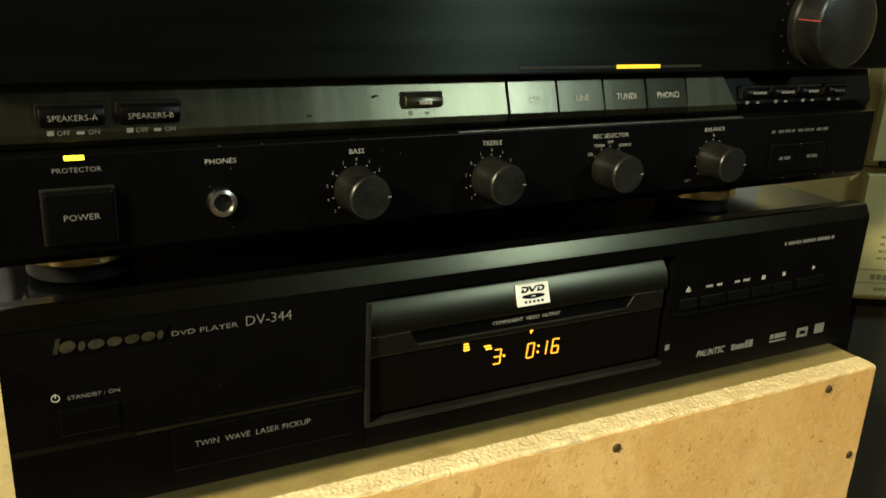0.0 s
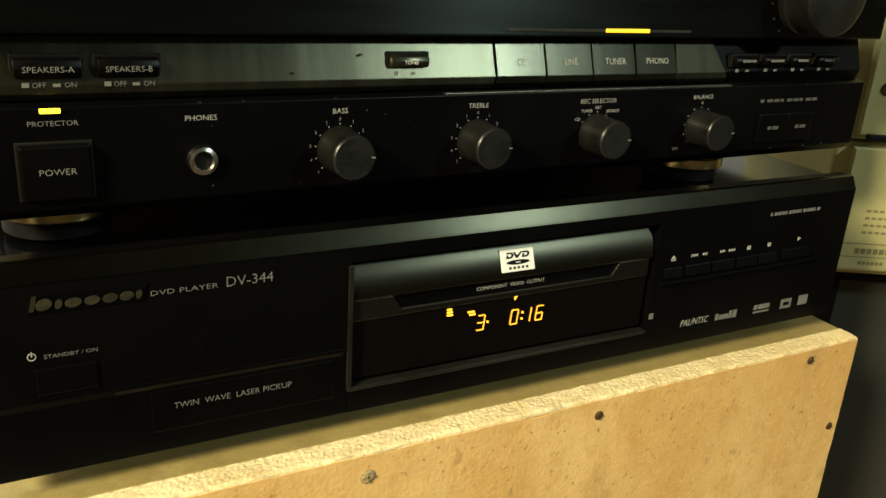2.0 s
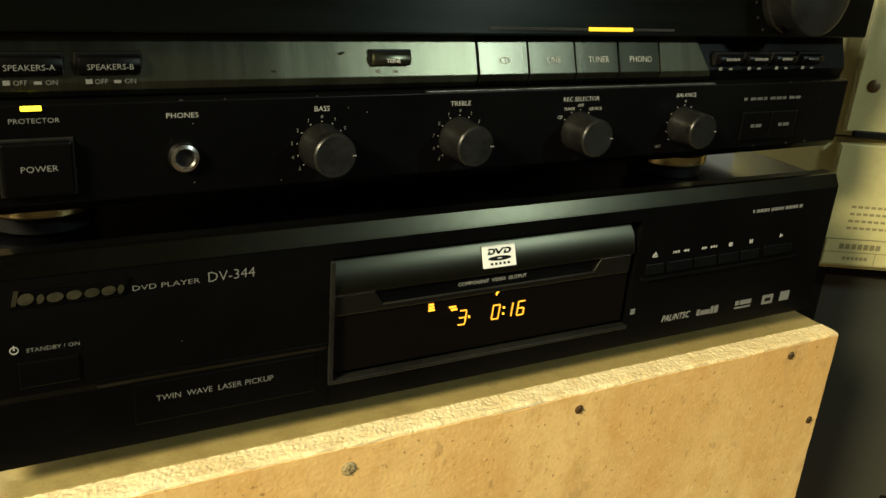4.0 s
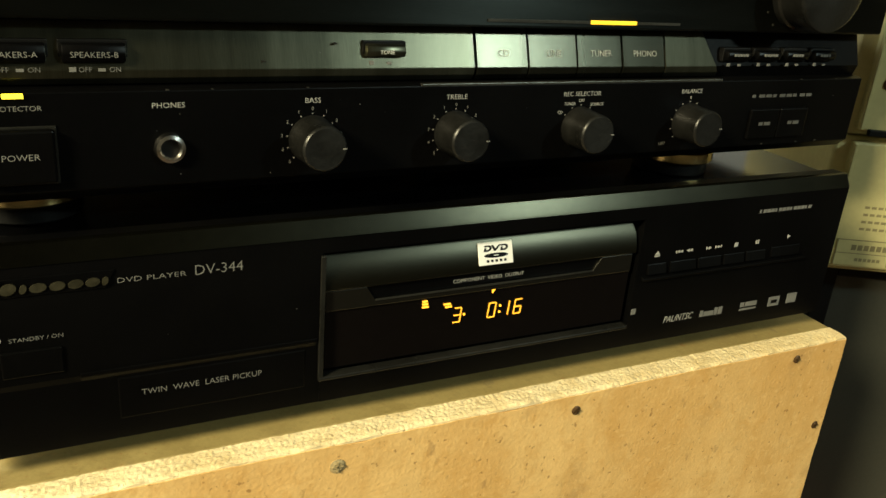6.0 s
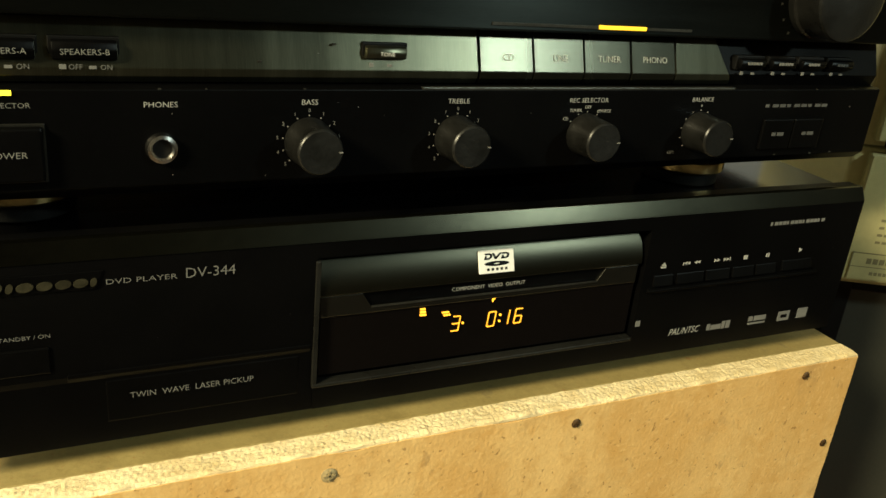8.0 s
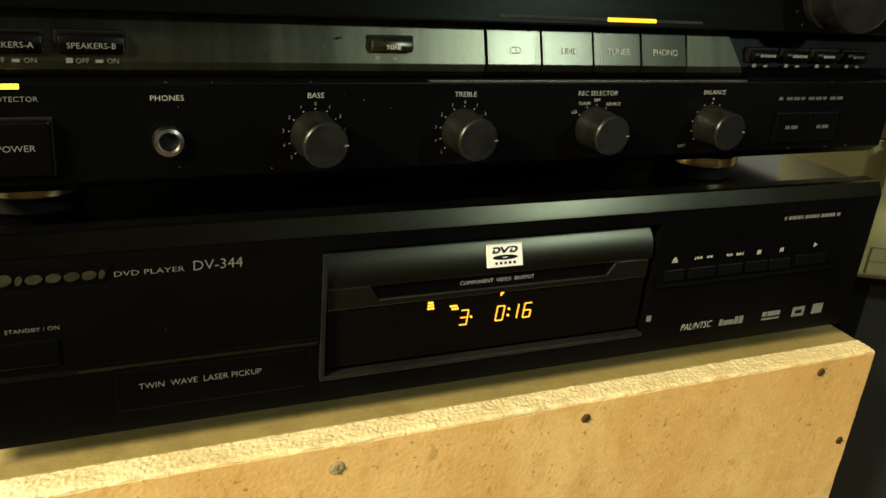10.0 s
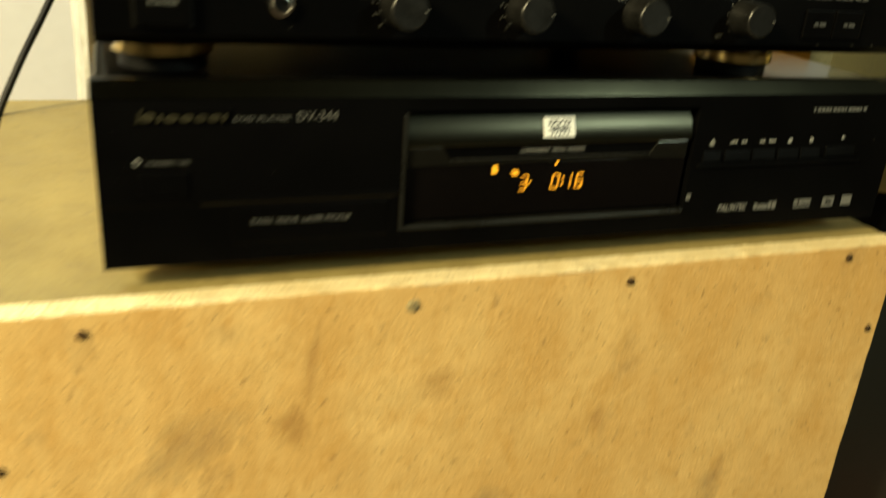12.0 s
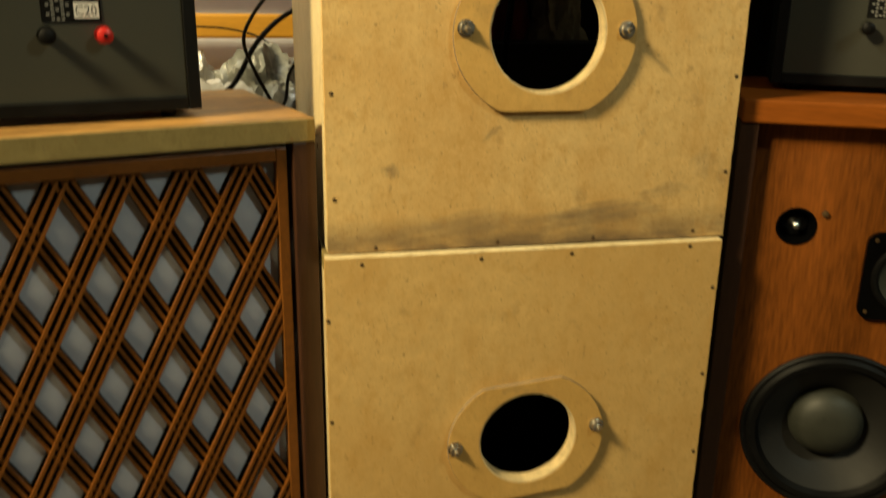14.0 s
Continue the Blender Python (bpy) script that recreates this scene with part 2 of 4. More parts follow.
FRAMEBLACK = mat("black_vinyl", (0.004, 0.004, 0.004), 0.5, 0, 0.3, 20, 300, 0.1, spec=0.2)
RUBBER = mat("black_rubber", (0.004, 0.004, 0.004), 0.5, 0, 0.3, 20, 300, 0.1, spec=0.15)
CONE = mat("paper_cone", (0.007, 0.007, 0.0065), 0.65, 0, 0.3, 20, 300, 0.3)
CAP = mat("dust_cap", (0.030, 0.032, 0.024), 0.55, 0, 0.25, 20, 300, 0.3)
DARKRED = mat("faded_red_line", (0.30, 0.05, 0.035), 0.5, 0, 0.2, 60, 300, 0)
RED = mat("red_plastic", (0.55, 0.02, 0.015), 0.35, 0, 0.15, 20, 300, 0.05)
CREAM = mat("cream_enamel", (0.52, 0.47, 0.215), 0.45, 0, 0.12, 7, 200, 0.06)
PLASTER = mat("white_plaster", (0.63, 0.655, 0.715), 0.85, 0, 0.05, 2, 60, 0.15)
ROOMWALL = mat("darkened_room_plaster", (0.09, 0.082, 0.066), 0.9, 0, 0.08, 2, 60, 0.15)
FLOORWOOD = mat("floor_boards", (0.05, 0.033, 0.018), 0.5, 0, 0.3, 4, 60, 0.2, (0.5, 6, 1))
SLAT = mat("orange_lacquered_pine", (0.52, 0.265, 0.022), 0.35, 0, 0.2, 4, 80, 0.1, (0.6, 6, 6))
BAG = mat("crumpled_plastic", (0.50, 0.49, 0.45), 0.14, 0, 0.25, 14, 120, 0.5, (1, 1, 1), 0.004)
GREYBAG = mat("grey_plastic", (0.22, 0.225, 0.20), 0.16, 0, 0.45, 14, 120, 0.5, (1, 1, 1), 0.004)
PAPER = mat("yellowed_paper", (0.50, 0.40, 0.18), 0.7, 0, 0.3, 10, 120, 0.2)
PAPER_B = mat("grey_card", (0.30, 0.31, 0.27), 0.7, 0, 0.2, 10, 120, 0.2)
MAROON = mat("maroon_cloth", (0.25, 0.03, 0.025), 0.8, 0, 0.3, 20, 200, 0.4)


# ---- building helpers ----
ORIGIN = {}


def thing(name, loc, label, category, group="", kind=""):
    ob = new(name)
    ob.empty_display_size = 0.02
    ob.location = loc
    ORIGIN[ob] = Vector(loc)
    return tagged(ob, label, category, group, kind)


def part(name, bm, material, parent, label="", smooth=False, kind=""):
    """Links a bmesh, given in world metres, as one mesh under a thing or a part."""
    me = bpy.data.meshes.new(name)
    bmesh.ops.recalc_face_normals(bm, faces=bm.faces)
    if smooth:
        for f in bm.faces:
            f.smooth = True
    bm.to_mesh(me)
    bm.free()
    if smooth:
        me.set_sharp_from_angle(angle=radians(35))
    me.materials.append(material)
    o = ORIGIN[parent]
    me.transform(Matrix.Translation(-o))
    ob = new(name, me)
    ob.parent = parent
    ORIGIN[ob] = o
    return tagged(ob, label, kind=kind)


def single(name, bm, material, label, category, group="", kind="", smooth=False, loc=(0, 0, 0)):
    me = bpy.data.meshes.new(name)
    bmesh.ops.recalc_face_normals(bm, faces=bm.faces)
    if smooth:
        for f in bm.faces:
            f.smooth = True
    bm.to_mesh(me)
    bm.free()
    if smooth:
        me.set_sharp_from_angle(angle=radians(40))
    me.materials.append(material)
    me.transform(Matrix.Translation(-Vector(loc)))
    ob = new(name, me)
    ob.location = loc
    ORIGIN[ob] = Vector(loc)
    return tagged(ob, label, category, group, kind)


def box(x0, x1, y0, y1, z0, z1, bevel=0.0, bm=None, seg=2):
    own = bmesh.new()
    bmesh.ops.create_cube(own, size=1)
    for v in own.verts:
        v.co = Vector(((x0 + x1) / 2 + v.co.x * (x1 - x0), (y0 + y1) / 2 + v.co.y * (y1 - y0), (z0 + z1) / 2 + v.co.z * (z1 - z0)))
    if bevel:
        bmesh.ops.bevel(own, geom=own.edges[:], offset=bevel, segments=seg, affect="EDGES", profile=0.5)
    if bm is None:
        return own
    join(bm, own)
    return bm


def join(bm, other):
    me = bpy.data.meshes.new("tmp")
    other.to_mesh(me)
    other.free()
    bm.from_mesh(me)
    bpy.data.meshes.remove(me)
    return bm


def prism(points, lo, hi, axis="y", bevel=0.0):
    """A flat outline, extruded along an axis: points are (x, z) for y, (y, z) for x, (x, y) for z."""
    bm = bmesh.new()

    def at(p, d):
        return {"y": (p[0], d, p[1]), "x": (d, p[0], p[1]), "z": (p[0], p[1], d)}[axis]

    a = [bm.verts.new(at(p, lo)) for p in points]
    b = [bm.verts.new(at(p, hi)) for p in points]
    bm.faces.new(a)
    bm.faces.new(b[::-1])
    n = len(points)
    for i in range(n):
        bm.faces.new((a[i], b[i], b[(i + 1) % n], a[(i + 1) % n]))
    bmesh.ops.recalc_face_normals(bm, faces=bm.faces)
    if bevel:
        bmesh.ops.bevel(bm, geom=bm.edges[:], offset=bevel, segments=2, affect="EDGES", profile=0.5)
    return bm


def lathe(profile, cx, cz, segs=40, y=0.0):
    """A solid of revolution about an axis along y: profile rows of (radius, depth)."""
    bm = bmesh.new()
    rings = []
    for r, d in profile:
        if r < 1e-6:
            rings.append([bm.verts.new((cx, y + d, cz))])
        else:
            rings.append([bm.verts.new((cx + r * math.cos(2 * math.pi * i / segs), y + d, cz + r * math.sin(2 * math.pi * i / segs))) for i in range(segs)])
    for a, b in zip(rings, rings[1:]):
        for i in range(segs):
            j = (i + 1) % segs
            if len(a) == 1 and len(b) > 1:
                bm.faces.new((a[0], b[i], b[j]))
            elif len(b) == 1 and len(a) > 1:
                bm.faces.new((a[i], a[j], b[0]))
            elif len(a) > 1:
                bm.faces.new((a[i], a[j], b[j], b[i]))
    return bm


def lathe_z(profile, cx, cy, segs=28):
    bm = lathe(profile, 0, 0, segs)
    for v in bm.verts:
        v.co = Vector((cx + v.co.x, cy + v.co.z, v.co.y))
    return bm


def letters(body, x, z, size, parent, material=PRINT, y=0.0, centre=True, wide=1.0, slant=0.0, name="lettering"):
    """Raised print on a front that faces -y, of the given capital height."""
    cu = bpy.data.curves.new("tmp", "FONT")
    cu.body, cu.size, cu.extrude, cu.shear, cu.resolution_u, cu.offset = body, size / 0.70, 0.00003, slant, 2, -0.009 * size / 0.70
    cu.align_x = "CENTER" if centre else "LEFT"
    ob = bpy.data.objects.new("tmp", cu)
    scene.collection.objects.link(ob)
    me = bpy.data.meshes.new_from_object(ob.evaluated_get(bpy.context.evaluated_depsgraph_get()))
    bm = bmesh.new()
    bm.from_mesh(me)
    bpy.data.objects.remove(ob)
    bpy.data.curves.remove(cu)
    bpy.data.meshes.remove(me)
    for v in bm.verts:
        v.co = Vector((x + v.co.x * wide, y - 0.00012 - v.co.z, z - size / 2 + v.co.y))
    return part(name, bm, material, parent)


def bars(spans, parent, material=PRINT, y=0.0, name="print_mark"):
    """Flat print marks on one front: rows of (x0, x1, z0, z1)."""
    bm = bmesh.new()
    for x0, x1, z0, z1 in spans:
        box(x0, x1, y - 0.00015, y + 0.0003, z0, z1, bm=bm)
    return part(name, bm, material, parent)


def tube(points, radius, segs=8, closed=False, steps=8):
    """A round cord that runs smoothly through the points."""
    P = [Vector(p) for p in points]
    line = []
    for i in range(len(P) - 1):
        p0, p1, p2, p3 = P[max(i - 1, 0)], P[i], P[i + 1], P[min(i + 2, len(P) - 1)]
        for k in range(steps):
            t = k / steps
            line.append(0.5 * (2 * p1 + (p2 - p0) * t + (2 * p0 - 5 * p1 + 4 * p2 - p3) * t * t + (3 * p1 - p0 - 3 * p2 + p3) * t ** 3))
    line.append(P[-1])
    bm = bmesh.new()
    rings = []
    for i, p in enumerate(line):
        d = (line[min(i + 1, len(line) - 1)] - line[max(i - 1, 0)]).normalized()
        u = d.orthogonal().normalized() if i == 0 else (u - d * u.dot(d)).normalized()
        w = d.cross(u)
        rings.append([bm.verts.new(p + radius * (math.cos(2 * math.pi * k / segs) * u + math.sin(2 * math.pi * k / segs) * w)) for k in range(segs)])
    for a, b in zip(rings, rings[1:]):
        for k in range(segs):
            bm.faces.new((a[k], a[(k + 1) % segs], b[(k + 1) % segs], b[k]))
    bm.faces.new(rings[0])
    bm.faces.new(rings[-1])
    return bm


# ---- the room ----
# Floor, ceiling and outer walls are unseen; their dark colours stand for an unlit room.
single("floor", box(-2.2, 2.6, -2.8, 0.734, -0.05, 0.0), FLOORWOOD, "brown wooden floor of the room", "floor", kind="structure")
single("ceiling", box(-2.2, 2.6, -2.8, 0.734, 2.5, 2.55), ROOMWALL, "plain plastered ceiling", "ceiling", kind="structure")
single("wall_north", box(-2.2, 2.6, 0.735, 0.82, 0.0, 2.5), PLASTER, "white plastered wall behind the hi-fi stack", "wall", kind="structure")
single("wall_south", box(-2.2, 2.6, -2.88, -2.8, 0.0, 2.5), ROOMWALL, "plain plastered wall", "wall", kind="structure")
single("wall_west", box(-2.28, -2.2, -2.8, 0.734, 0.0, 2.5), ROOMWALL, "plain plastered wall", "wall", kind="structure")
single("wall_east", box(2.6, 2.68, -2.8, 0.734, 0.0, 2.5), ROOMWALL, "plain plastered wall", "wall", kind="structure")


# ---- bare board cabinets ----
def ring_outline(cx, cz, r, flat, n=72):
    pts = []
    for i in range(n):
        a = 2 * math.pi * i / n
        pts.append((cx + r * math.cos(a), cz + max(-flat, min(flat, 0.905 * r * math.sin(a)))))
    return pts


def holed(outline, cx, cz, r, y0, y1):
    """A plate with a round hole: the outline runs round by angle, and the hole's edge follows it point by point."""
    bm = bmesh.new()
    rows = []
    for y, inner in ((y0, False), (y0, True), (y1, True), (y1, False)):
        row = []
        for x, z in outline:
            if inner:
                a = math.atan2(z - cz, x - cx)
                row.append(bm.verts.new((cx + r * math.cos(a), y, cz + r * math.sin(a))))
            else:
                row.append(bm.verts.new((x, y, z)))
        rows.append(row)
    n = len(outline)
    for k in range(4):
        a, b = rows[k], rows[(k + 1) % 4]
        for i in range(n):
            bm.faces.new((a[i], a[(i + 1) % n], b[(i + 1) % n], b[i]))
    return bm


def rect_outline(x0, x1, z0, z1, cx, cz, n=72):
    """A rectangle's edge, met by n rays from the centre, with its corners among them."""
    angles = [2 * math.pi * i / n for i in range(n)] + [math.atan2(z - cz, x - cx) % (2 * math.pi) for x in (x0, x1) for z in (z0, z1)]
    pts = []
    for a in sorted(angles):
        c, s = math.cos(a), math.sin(a)
        k = min([((x1 if c > 0 else x0) - cx) / c if abs(c) > 1e-9 else 9, ((z1 if s > 0 else z0) - cz) / s if abs(s) > 1e-9 else 9])
        pts.append((cx + k * c, cz + k * s))
    return pts


def worn(outline, cx, cz, deep=0.0016):
    """The same edge, chipped inwards a little here and there."""
    pts = []
    for x, z in outline:
        k = max(0.0, noise.noise(Vector((x * 45, z * 45, cz * 10)))) ** 1.5 * deep + random.random() * 0.0003
        d = Vector((x - cx, z - cz))
        d -= d.normalized() * k
        pts.append((cx + d.x, cz + d.y))
    return pts


def rough_strip(x0, x1, y0, y1, z0, z1):
    """A sawn chipboard edge: a long strip whose top is torn and pitted and whose front arris crumbles."""
    bm = bmesh.new()
    nx, ny = 420, 13
    top = []
    for i in range(nx + 1):
        x = x0 + (x1 - x0) * i / nx
        row = []
        for j in range(ny + 1):
            f = j / ny
            y = y0 + (y1 - y0) * f
            z = z1 + 0.00025 * noise.noise(Vector((x * 120, y * 160, z1))) + 0.00034 * noise.noise(Vector((x * 620, y * 620, 4.0)))
            drop = 0.0012 * max(0.0, 1 - f * 6) * (0.55 + 0.9 * noise.noise(Vector((x * 120, 7.0, z1))))
            row.append(bm.verts.new((x, y + (0.0005 * max(0, noise.noise(Vector((x * 180, 1.0, z1)))) if j == 0 else 0), max(z - max(drop, 0), z0 + 0.0002))))
        top.append(row)
    low = [(bm.verts.new((r[0].co.x, y0, z0)), bm.verts.new((r[0].co.x, y1, z0))) for r in top]
    for i in range(nx):
        for j in range(ny):
            bm.faces.new((top[i][j], top[i + 1][j], top[i + 1][j + 1], top[i][j + 1]))
        bm.faces.new((low[i][0], low[i + 1][0], top[i + 1][0], top[i][0]))
        bm.faces.new((low[i][1], low[i + 1][1], top[i + 1][-1], top[i][-1]))
        bm.faces.new((low[i][0], low[i][1], low[i + 1][1], low[i + 1][0]))
    bm.faces.new(top[0] + [low[0][1], low[0][0]])
    bm.faces.new(top[-1] + [low[-1][1], low[-1][0]])
    return bm


def screw(x, z, y, parent, r=0.0028, pale=False):
    bm = lathe([(0, -0.0006), (r * 0.55, -0.0008), (r, -0.0002), (r, 0.002)], x, z, 14, y)
    box(x - r * 0.75, x + r * 0.75, y - 0.0010, y - 0.0004, z - r * 0.12, z + r * 0.12, bm=bm)
    box(x - r * 0.12, x + r * 0.12, y - 0.0010, y - 0.0004, z - r * 0.75, z + r * 0.75, bm=bm)
    return part("screw", bm, PALESCREW if pale else DARKMETAL, parent)


def cabinet(x0, x1, y0, y1, z0, z1, cx, cz, r, board_mat, label, screws, back, turn=0.0, skew=0.0):
    c = thing("cabinet", ((x0 + x1) / 2, (y0 + y1) / 2, z0), label, "speaker cabinet", "bare board cabinets")
    t = 0.018
    front = holed(worn(rect_outline(x0 + 0.0008, x1 - 0.0008, z0 + 0.0008, z1 - 0.0008, cx, cz, 420), cx, cz, 0.0024), cx, cz, r, y0, y0 + 0.012)
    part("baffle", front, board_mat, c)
    part("side_panel", prism([(x0, y0 + 0.0125), (x0 + t, y0 + 0.0125), (x0 + t - skew, y1), (x0 - skew, y1)], z0, z1 - t, "z", 0.001), PINE, c)
    part("side_panel", box(x1 - t, x1, y0 + 0.0125, y1, z0, z1 - t, 0.001), PINE, c)
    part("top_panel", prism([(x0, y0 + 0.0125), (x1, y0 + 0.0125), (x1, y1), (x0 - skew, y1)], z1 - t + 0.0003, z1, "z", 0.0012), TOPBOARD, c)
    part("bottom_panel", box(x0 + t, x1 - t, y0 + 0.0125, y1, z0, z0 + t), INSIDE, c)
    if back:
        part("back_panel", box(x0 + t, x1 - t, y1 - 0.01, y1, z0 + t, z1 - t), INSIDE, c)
    # The inside is made dark by colour: near-black sheets cover the pine.
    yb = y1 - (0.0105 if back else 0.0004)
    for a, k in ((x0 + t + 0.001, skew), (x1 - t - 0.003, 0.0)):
        part("lining", prism([(a, y0 + 0.013), (a + 0.002, y0 + 0.013), (a + 0.002 - k, yb), (a - k, yb)], z0 + t + 0.001, z1 - t - 0.001, "z"), INSIDE, c, "near-black sheet that darkens the inside")
    part("baffle_edge", rough_strip(x0 + 0.001, x1 - 0.001, y0 + 0.0003, y0 + 0.0122, z1 - 0.0014, z1 + 0.0004), CHIPEDGE, c, "pale rough chipboard edge")
    # the adapter ring and its two bolts
    rim = ring_outline(cx - 0.0020, cz - 0.0025, r + 0.0355, r + 0.0145)
    plate = holed(rim, cx, cz, r - 0.001, y0 - 0.0065, y0 - 0.0003)
    bmesh.ops.bevel(plate, geom=[e for e in plate.edges if len(e.link_faces) == 2 and e.calc_face_angle(0) > 1.2 and all(v.co.y < y0 - 0.006 for v in e.verts)], offset=0.0009, segments=2, affect="EDGES", profile=0.5)
    spin = Matrix.Translation((cx, 0, cz)) @ Matrix.Rotation(radians(-turn), 4, "Y") @ Matrix.Translation((-cx, 0, -cz))
    bmesh.ops.transform(plate, matrix=spin, verts=plate.verts)
    ring = part("adapter_ring", plate, RINGWOOD, c, "orange plywood ring with flat top and bottom")
    # Outer wall darkened in colour to keep orange bounce off the baffle.
    band = bmesh.new()
    loops = [[band.verts.new((cx + (px - cx) * k, y, cz + (pz - cz) * k)) for px, pz in rim] for k, y in ((0.995, y0 - 0.0056), (1.004, y0 - 0.0054), (1.004, y0 - 0.0002), (0.995, y0 - 0.0002))]
    for p, q in zip(loops, loops[1:] + loops[:1]):
        for i in range(len(rim)):
            band.faces.new((p[i], p[(i + 1) % len(rim)], q[(i + 1) % len(rim)], q[i]))
    bmesh.ops.transform(band, matrix=spin, verts=band.verts)
    part("ring_edge", band, DULLEDGE, ring, "sawn edge of the ring, darkened to cut its glow")
    throat = lathe([(r - 0.0008, -0.0061), (r - 0.0006, 0.0122), (r - 0.0035, 0.0122), (r - 0.0030, -0.0056), (r - 0.0008, -0.0061)], cx, cz, 96, y0)
    for v in throat.verts:
        if v.co.y < y0 + 0.011:
            d = Vector((v.co.x - cx, 0, v.co.z - cz))
            v.co += d.normalized() * 0.0007 * noise.noise(v.co * 160)
    part("cut_edge", throat, CUTEDGE, ring, "rough pale cut edge of the hole", True)
    for ox, oz in ((-0.0925, 0.004), (0.0885, 0.003)):
        q = spin @ Vector((cx + ox, 0, cz + oz))
        bolt = lathe([(0, -0.0125), (0.0022, -0.0125), (0.003, -0.011), (0.003, -0.006), (0.0068, -0.006), (0.0072, -0.0045), (0.0072, -0.0015), (0.0095, -0.0012), (0.0095, 0.0)], q.x, q.z, 18, y0 - 0.0065)
        part("bolt", bolt, ZINC, ring, "shiny zinc bolt with washer", True)
    for sx, sz, pale in screws:
        screw(sx, sz, y0, c, 0.0034 if pale else 0.0024, pale)
    return c


UP = [(-0.010, 0.970, 0), (0.131, 0.969, 1), (0.247, 0.971, 0), (0.389, 0.973, 0), (-0.047, 0.909, 0), (-0.048, 0.776, 0), (-0.047, 0.669, 0), (-0.046, 0.554, 0),
      (0.419, 0.925, 0), (0.419, 0.793, 0), (0.419, 0.684, 0), (0.419, 0.572, 0), (-0.001, 0.4965, 0), (0.140, 0.4975, 0), (0.257, 0.4970, 0), (0.385, 0.500, 0)]
LOW = [(-0.018, 0.481, 0), (0.119, 0.481, 0), (0.228, 0.482, 0), (0.378, 0.484, 0), (-0.057, 0.416, 0), (-0.056, 0.288, 0), (-0.055, 0.17, 0),
       (0.414, 0.429, 0), (0.414, 0.312, 0), (0.414, 0.20, 0)]
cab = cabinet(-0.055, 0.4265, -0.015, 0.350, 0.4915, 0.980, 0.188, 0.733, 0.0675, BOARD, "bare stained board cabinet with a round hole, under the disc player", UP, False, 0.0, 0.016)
low = cabinet(-0.060, 0.421, -0.025, 0.275, 0.001, 0.4900, 0.184, 0.246, 0.0635, BOARD_LOW, "bare board speaker cabinet with a round hole, under a like one", LOW, True, 5.5)
# side screws and knots of the upper cabinet's left side
for sy, sz in ((0.020, 0.960), (0.150, 0.962), (0.085, 0.770), (0.060, 0.60)):
    head = lathe([(0, -0.0006), (0.0030, -0.0008), (0.0036, -0.0002), (0.0036, 0.002)], 0, 0, 14)
    for v in head.verts:
        v.co = Vector((-0.0550 - 0.016 * (sy + 0.0025) / 0.3525 + v.co.y, sy + v.co.x, sz + v.co.z))
    part("screw", head, DARKMETAL, cab)


# ---- disc player ----
W = 0.414
dvd = thing("disc_player", (0.2, 0.12, 0.980), "black disc player with a lit amber display, on the bare cabinet", "disc player")
part("cover", box(0.003, W - 0.004, 0.014, 0.255, 0.992, 1.064, 0.0012), STEEL, dvd, "grey steel cover")
part("top_cover", box(0.001, W - 0.002, 0.0125, 0.256, 1.0642, 1.0665, 0.0006), DECKTOP, dvd)
for sx in (0.05, 0.20):
    b = lathe([(0, -0.0030), (0.0036, -0.0026), (0.0040, -0.0012), (0.0062, -0.0010), (0.0066, 0.0)], 0, 0, 18)
    for v in b.verts:
        v.co = Vector((0.003 + v.co.y, sx + v.co.x, 1.035 + v.co.z))
    part("cover_screw", b, DARKMETAL, dvd, "dark washer-head screw", True)
# the front: a tall plate with a sloped top lip, its middle cut for the tray, its lower left stepped back
prof_hi = [(0.012, 0.991), (0.0, 0.991), (0.0, 1.0632), (0.0032, 1.0692), (0.012, 1.0692)]
prof_lo = [(0.012, 0.991), (0.0004, 0.991), (0.0007, 1.0170), (0.0, 1.0195), (0.0, 1.0632), (0.0032, 1.0692), (0.012, 1.0692)]
fascia = part("fascia", prism(prof_lo, 0.0, 0.1275, "x"), SATIN, dvd)
part("fascia_side", prism(prof_hi, 0.2815, W, "x"), SATIN, dvd)
part("fascia_sill", box(0.1275, 0.2815, 0.0, 0.012, 0.991, 1.0005), SATIN, dvd)
part("fascia_head", prism([(0.012, 1.0565), (0.0, 1.0565), (0.0, 1.0632), (0.0032, 1.0692), (0.012, 1.0692)], 0.1275, 0.2815, "x"), SATIN, dvd)
part("top_lip", prism([(0.0004, 1.0630), (-0.0004, 1.0629), (0.0000, 1.0638), (0.0028, 1.0694), (0.0036, 1.0698), (0.0050, 1.0698), (0.0050, 1.0690)], 0.001, W - 0.001, "x"), LIP, dvd, "worn satin metal lip", True)
part("pocket", box(0.1276, 0.2814, 0.009, 0.0118, 1.0006, 1.0564), FRAMEBLACK, dvd)
# tray door, ledge with the finger slot, display window
n = 14
arc = [(0.0085, 1.0398), (0.0009, 1.0398), (0.0004, 1.0405), (0.0005, 1.0415)] + [(0.0005 + 0.0046 * f ** 1.55, 1.0415 + 0.0122 * f) for f in [k / n for k in range(1, n + 1)]] + [(0.0060, 1.0545), (0.0070, 1.0549), (0.0085, 1.0549)]
tray = part("tray_door", prism(arc, 0.1292, 0.2795, "x"), TRAY, dvd, "dark satin metal tray door", True)
ledge = [(0.1295, 1.0396), (0.1465, 1.0396), (0.1505, 1.0334), (0.2570, 1.0334), (0.2610, 1.0396), (0.2785, 1.0396), (0.2785, 1.0307), (0.1295, 1.0307)]
part("ledge", prism(ledge, 0.0012, 0.0085, "y", 0.0003), LEDGE, dvd)
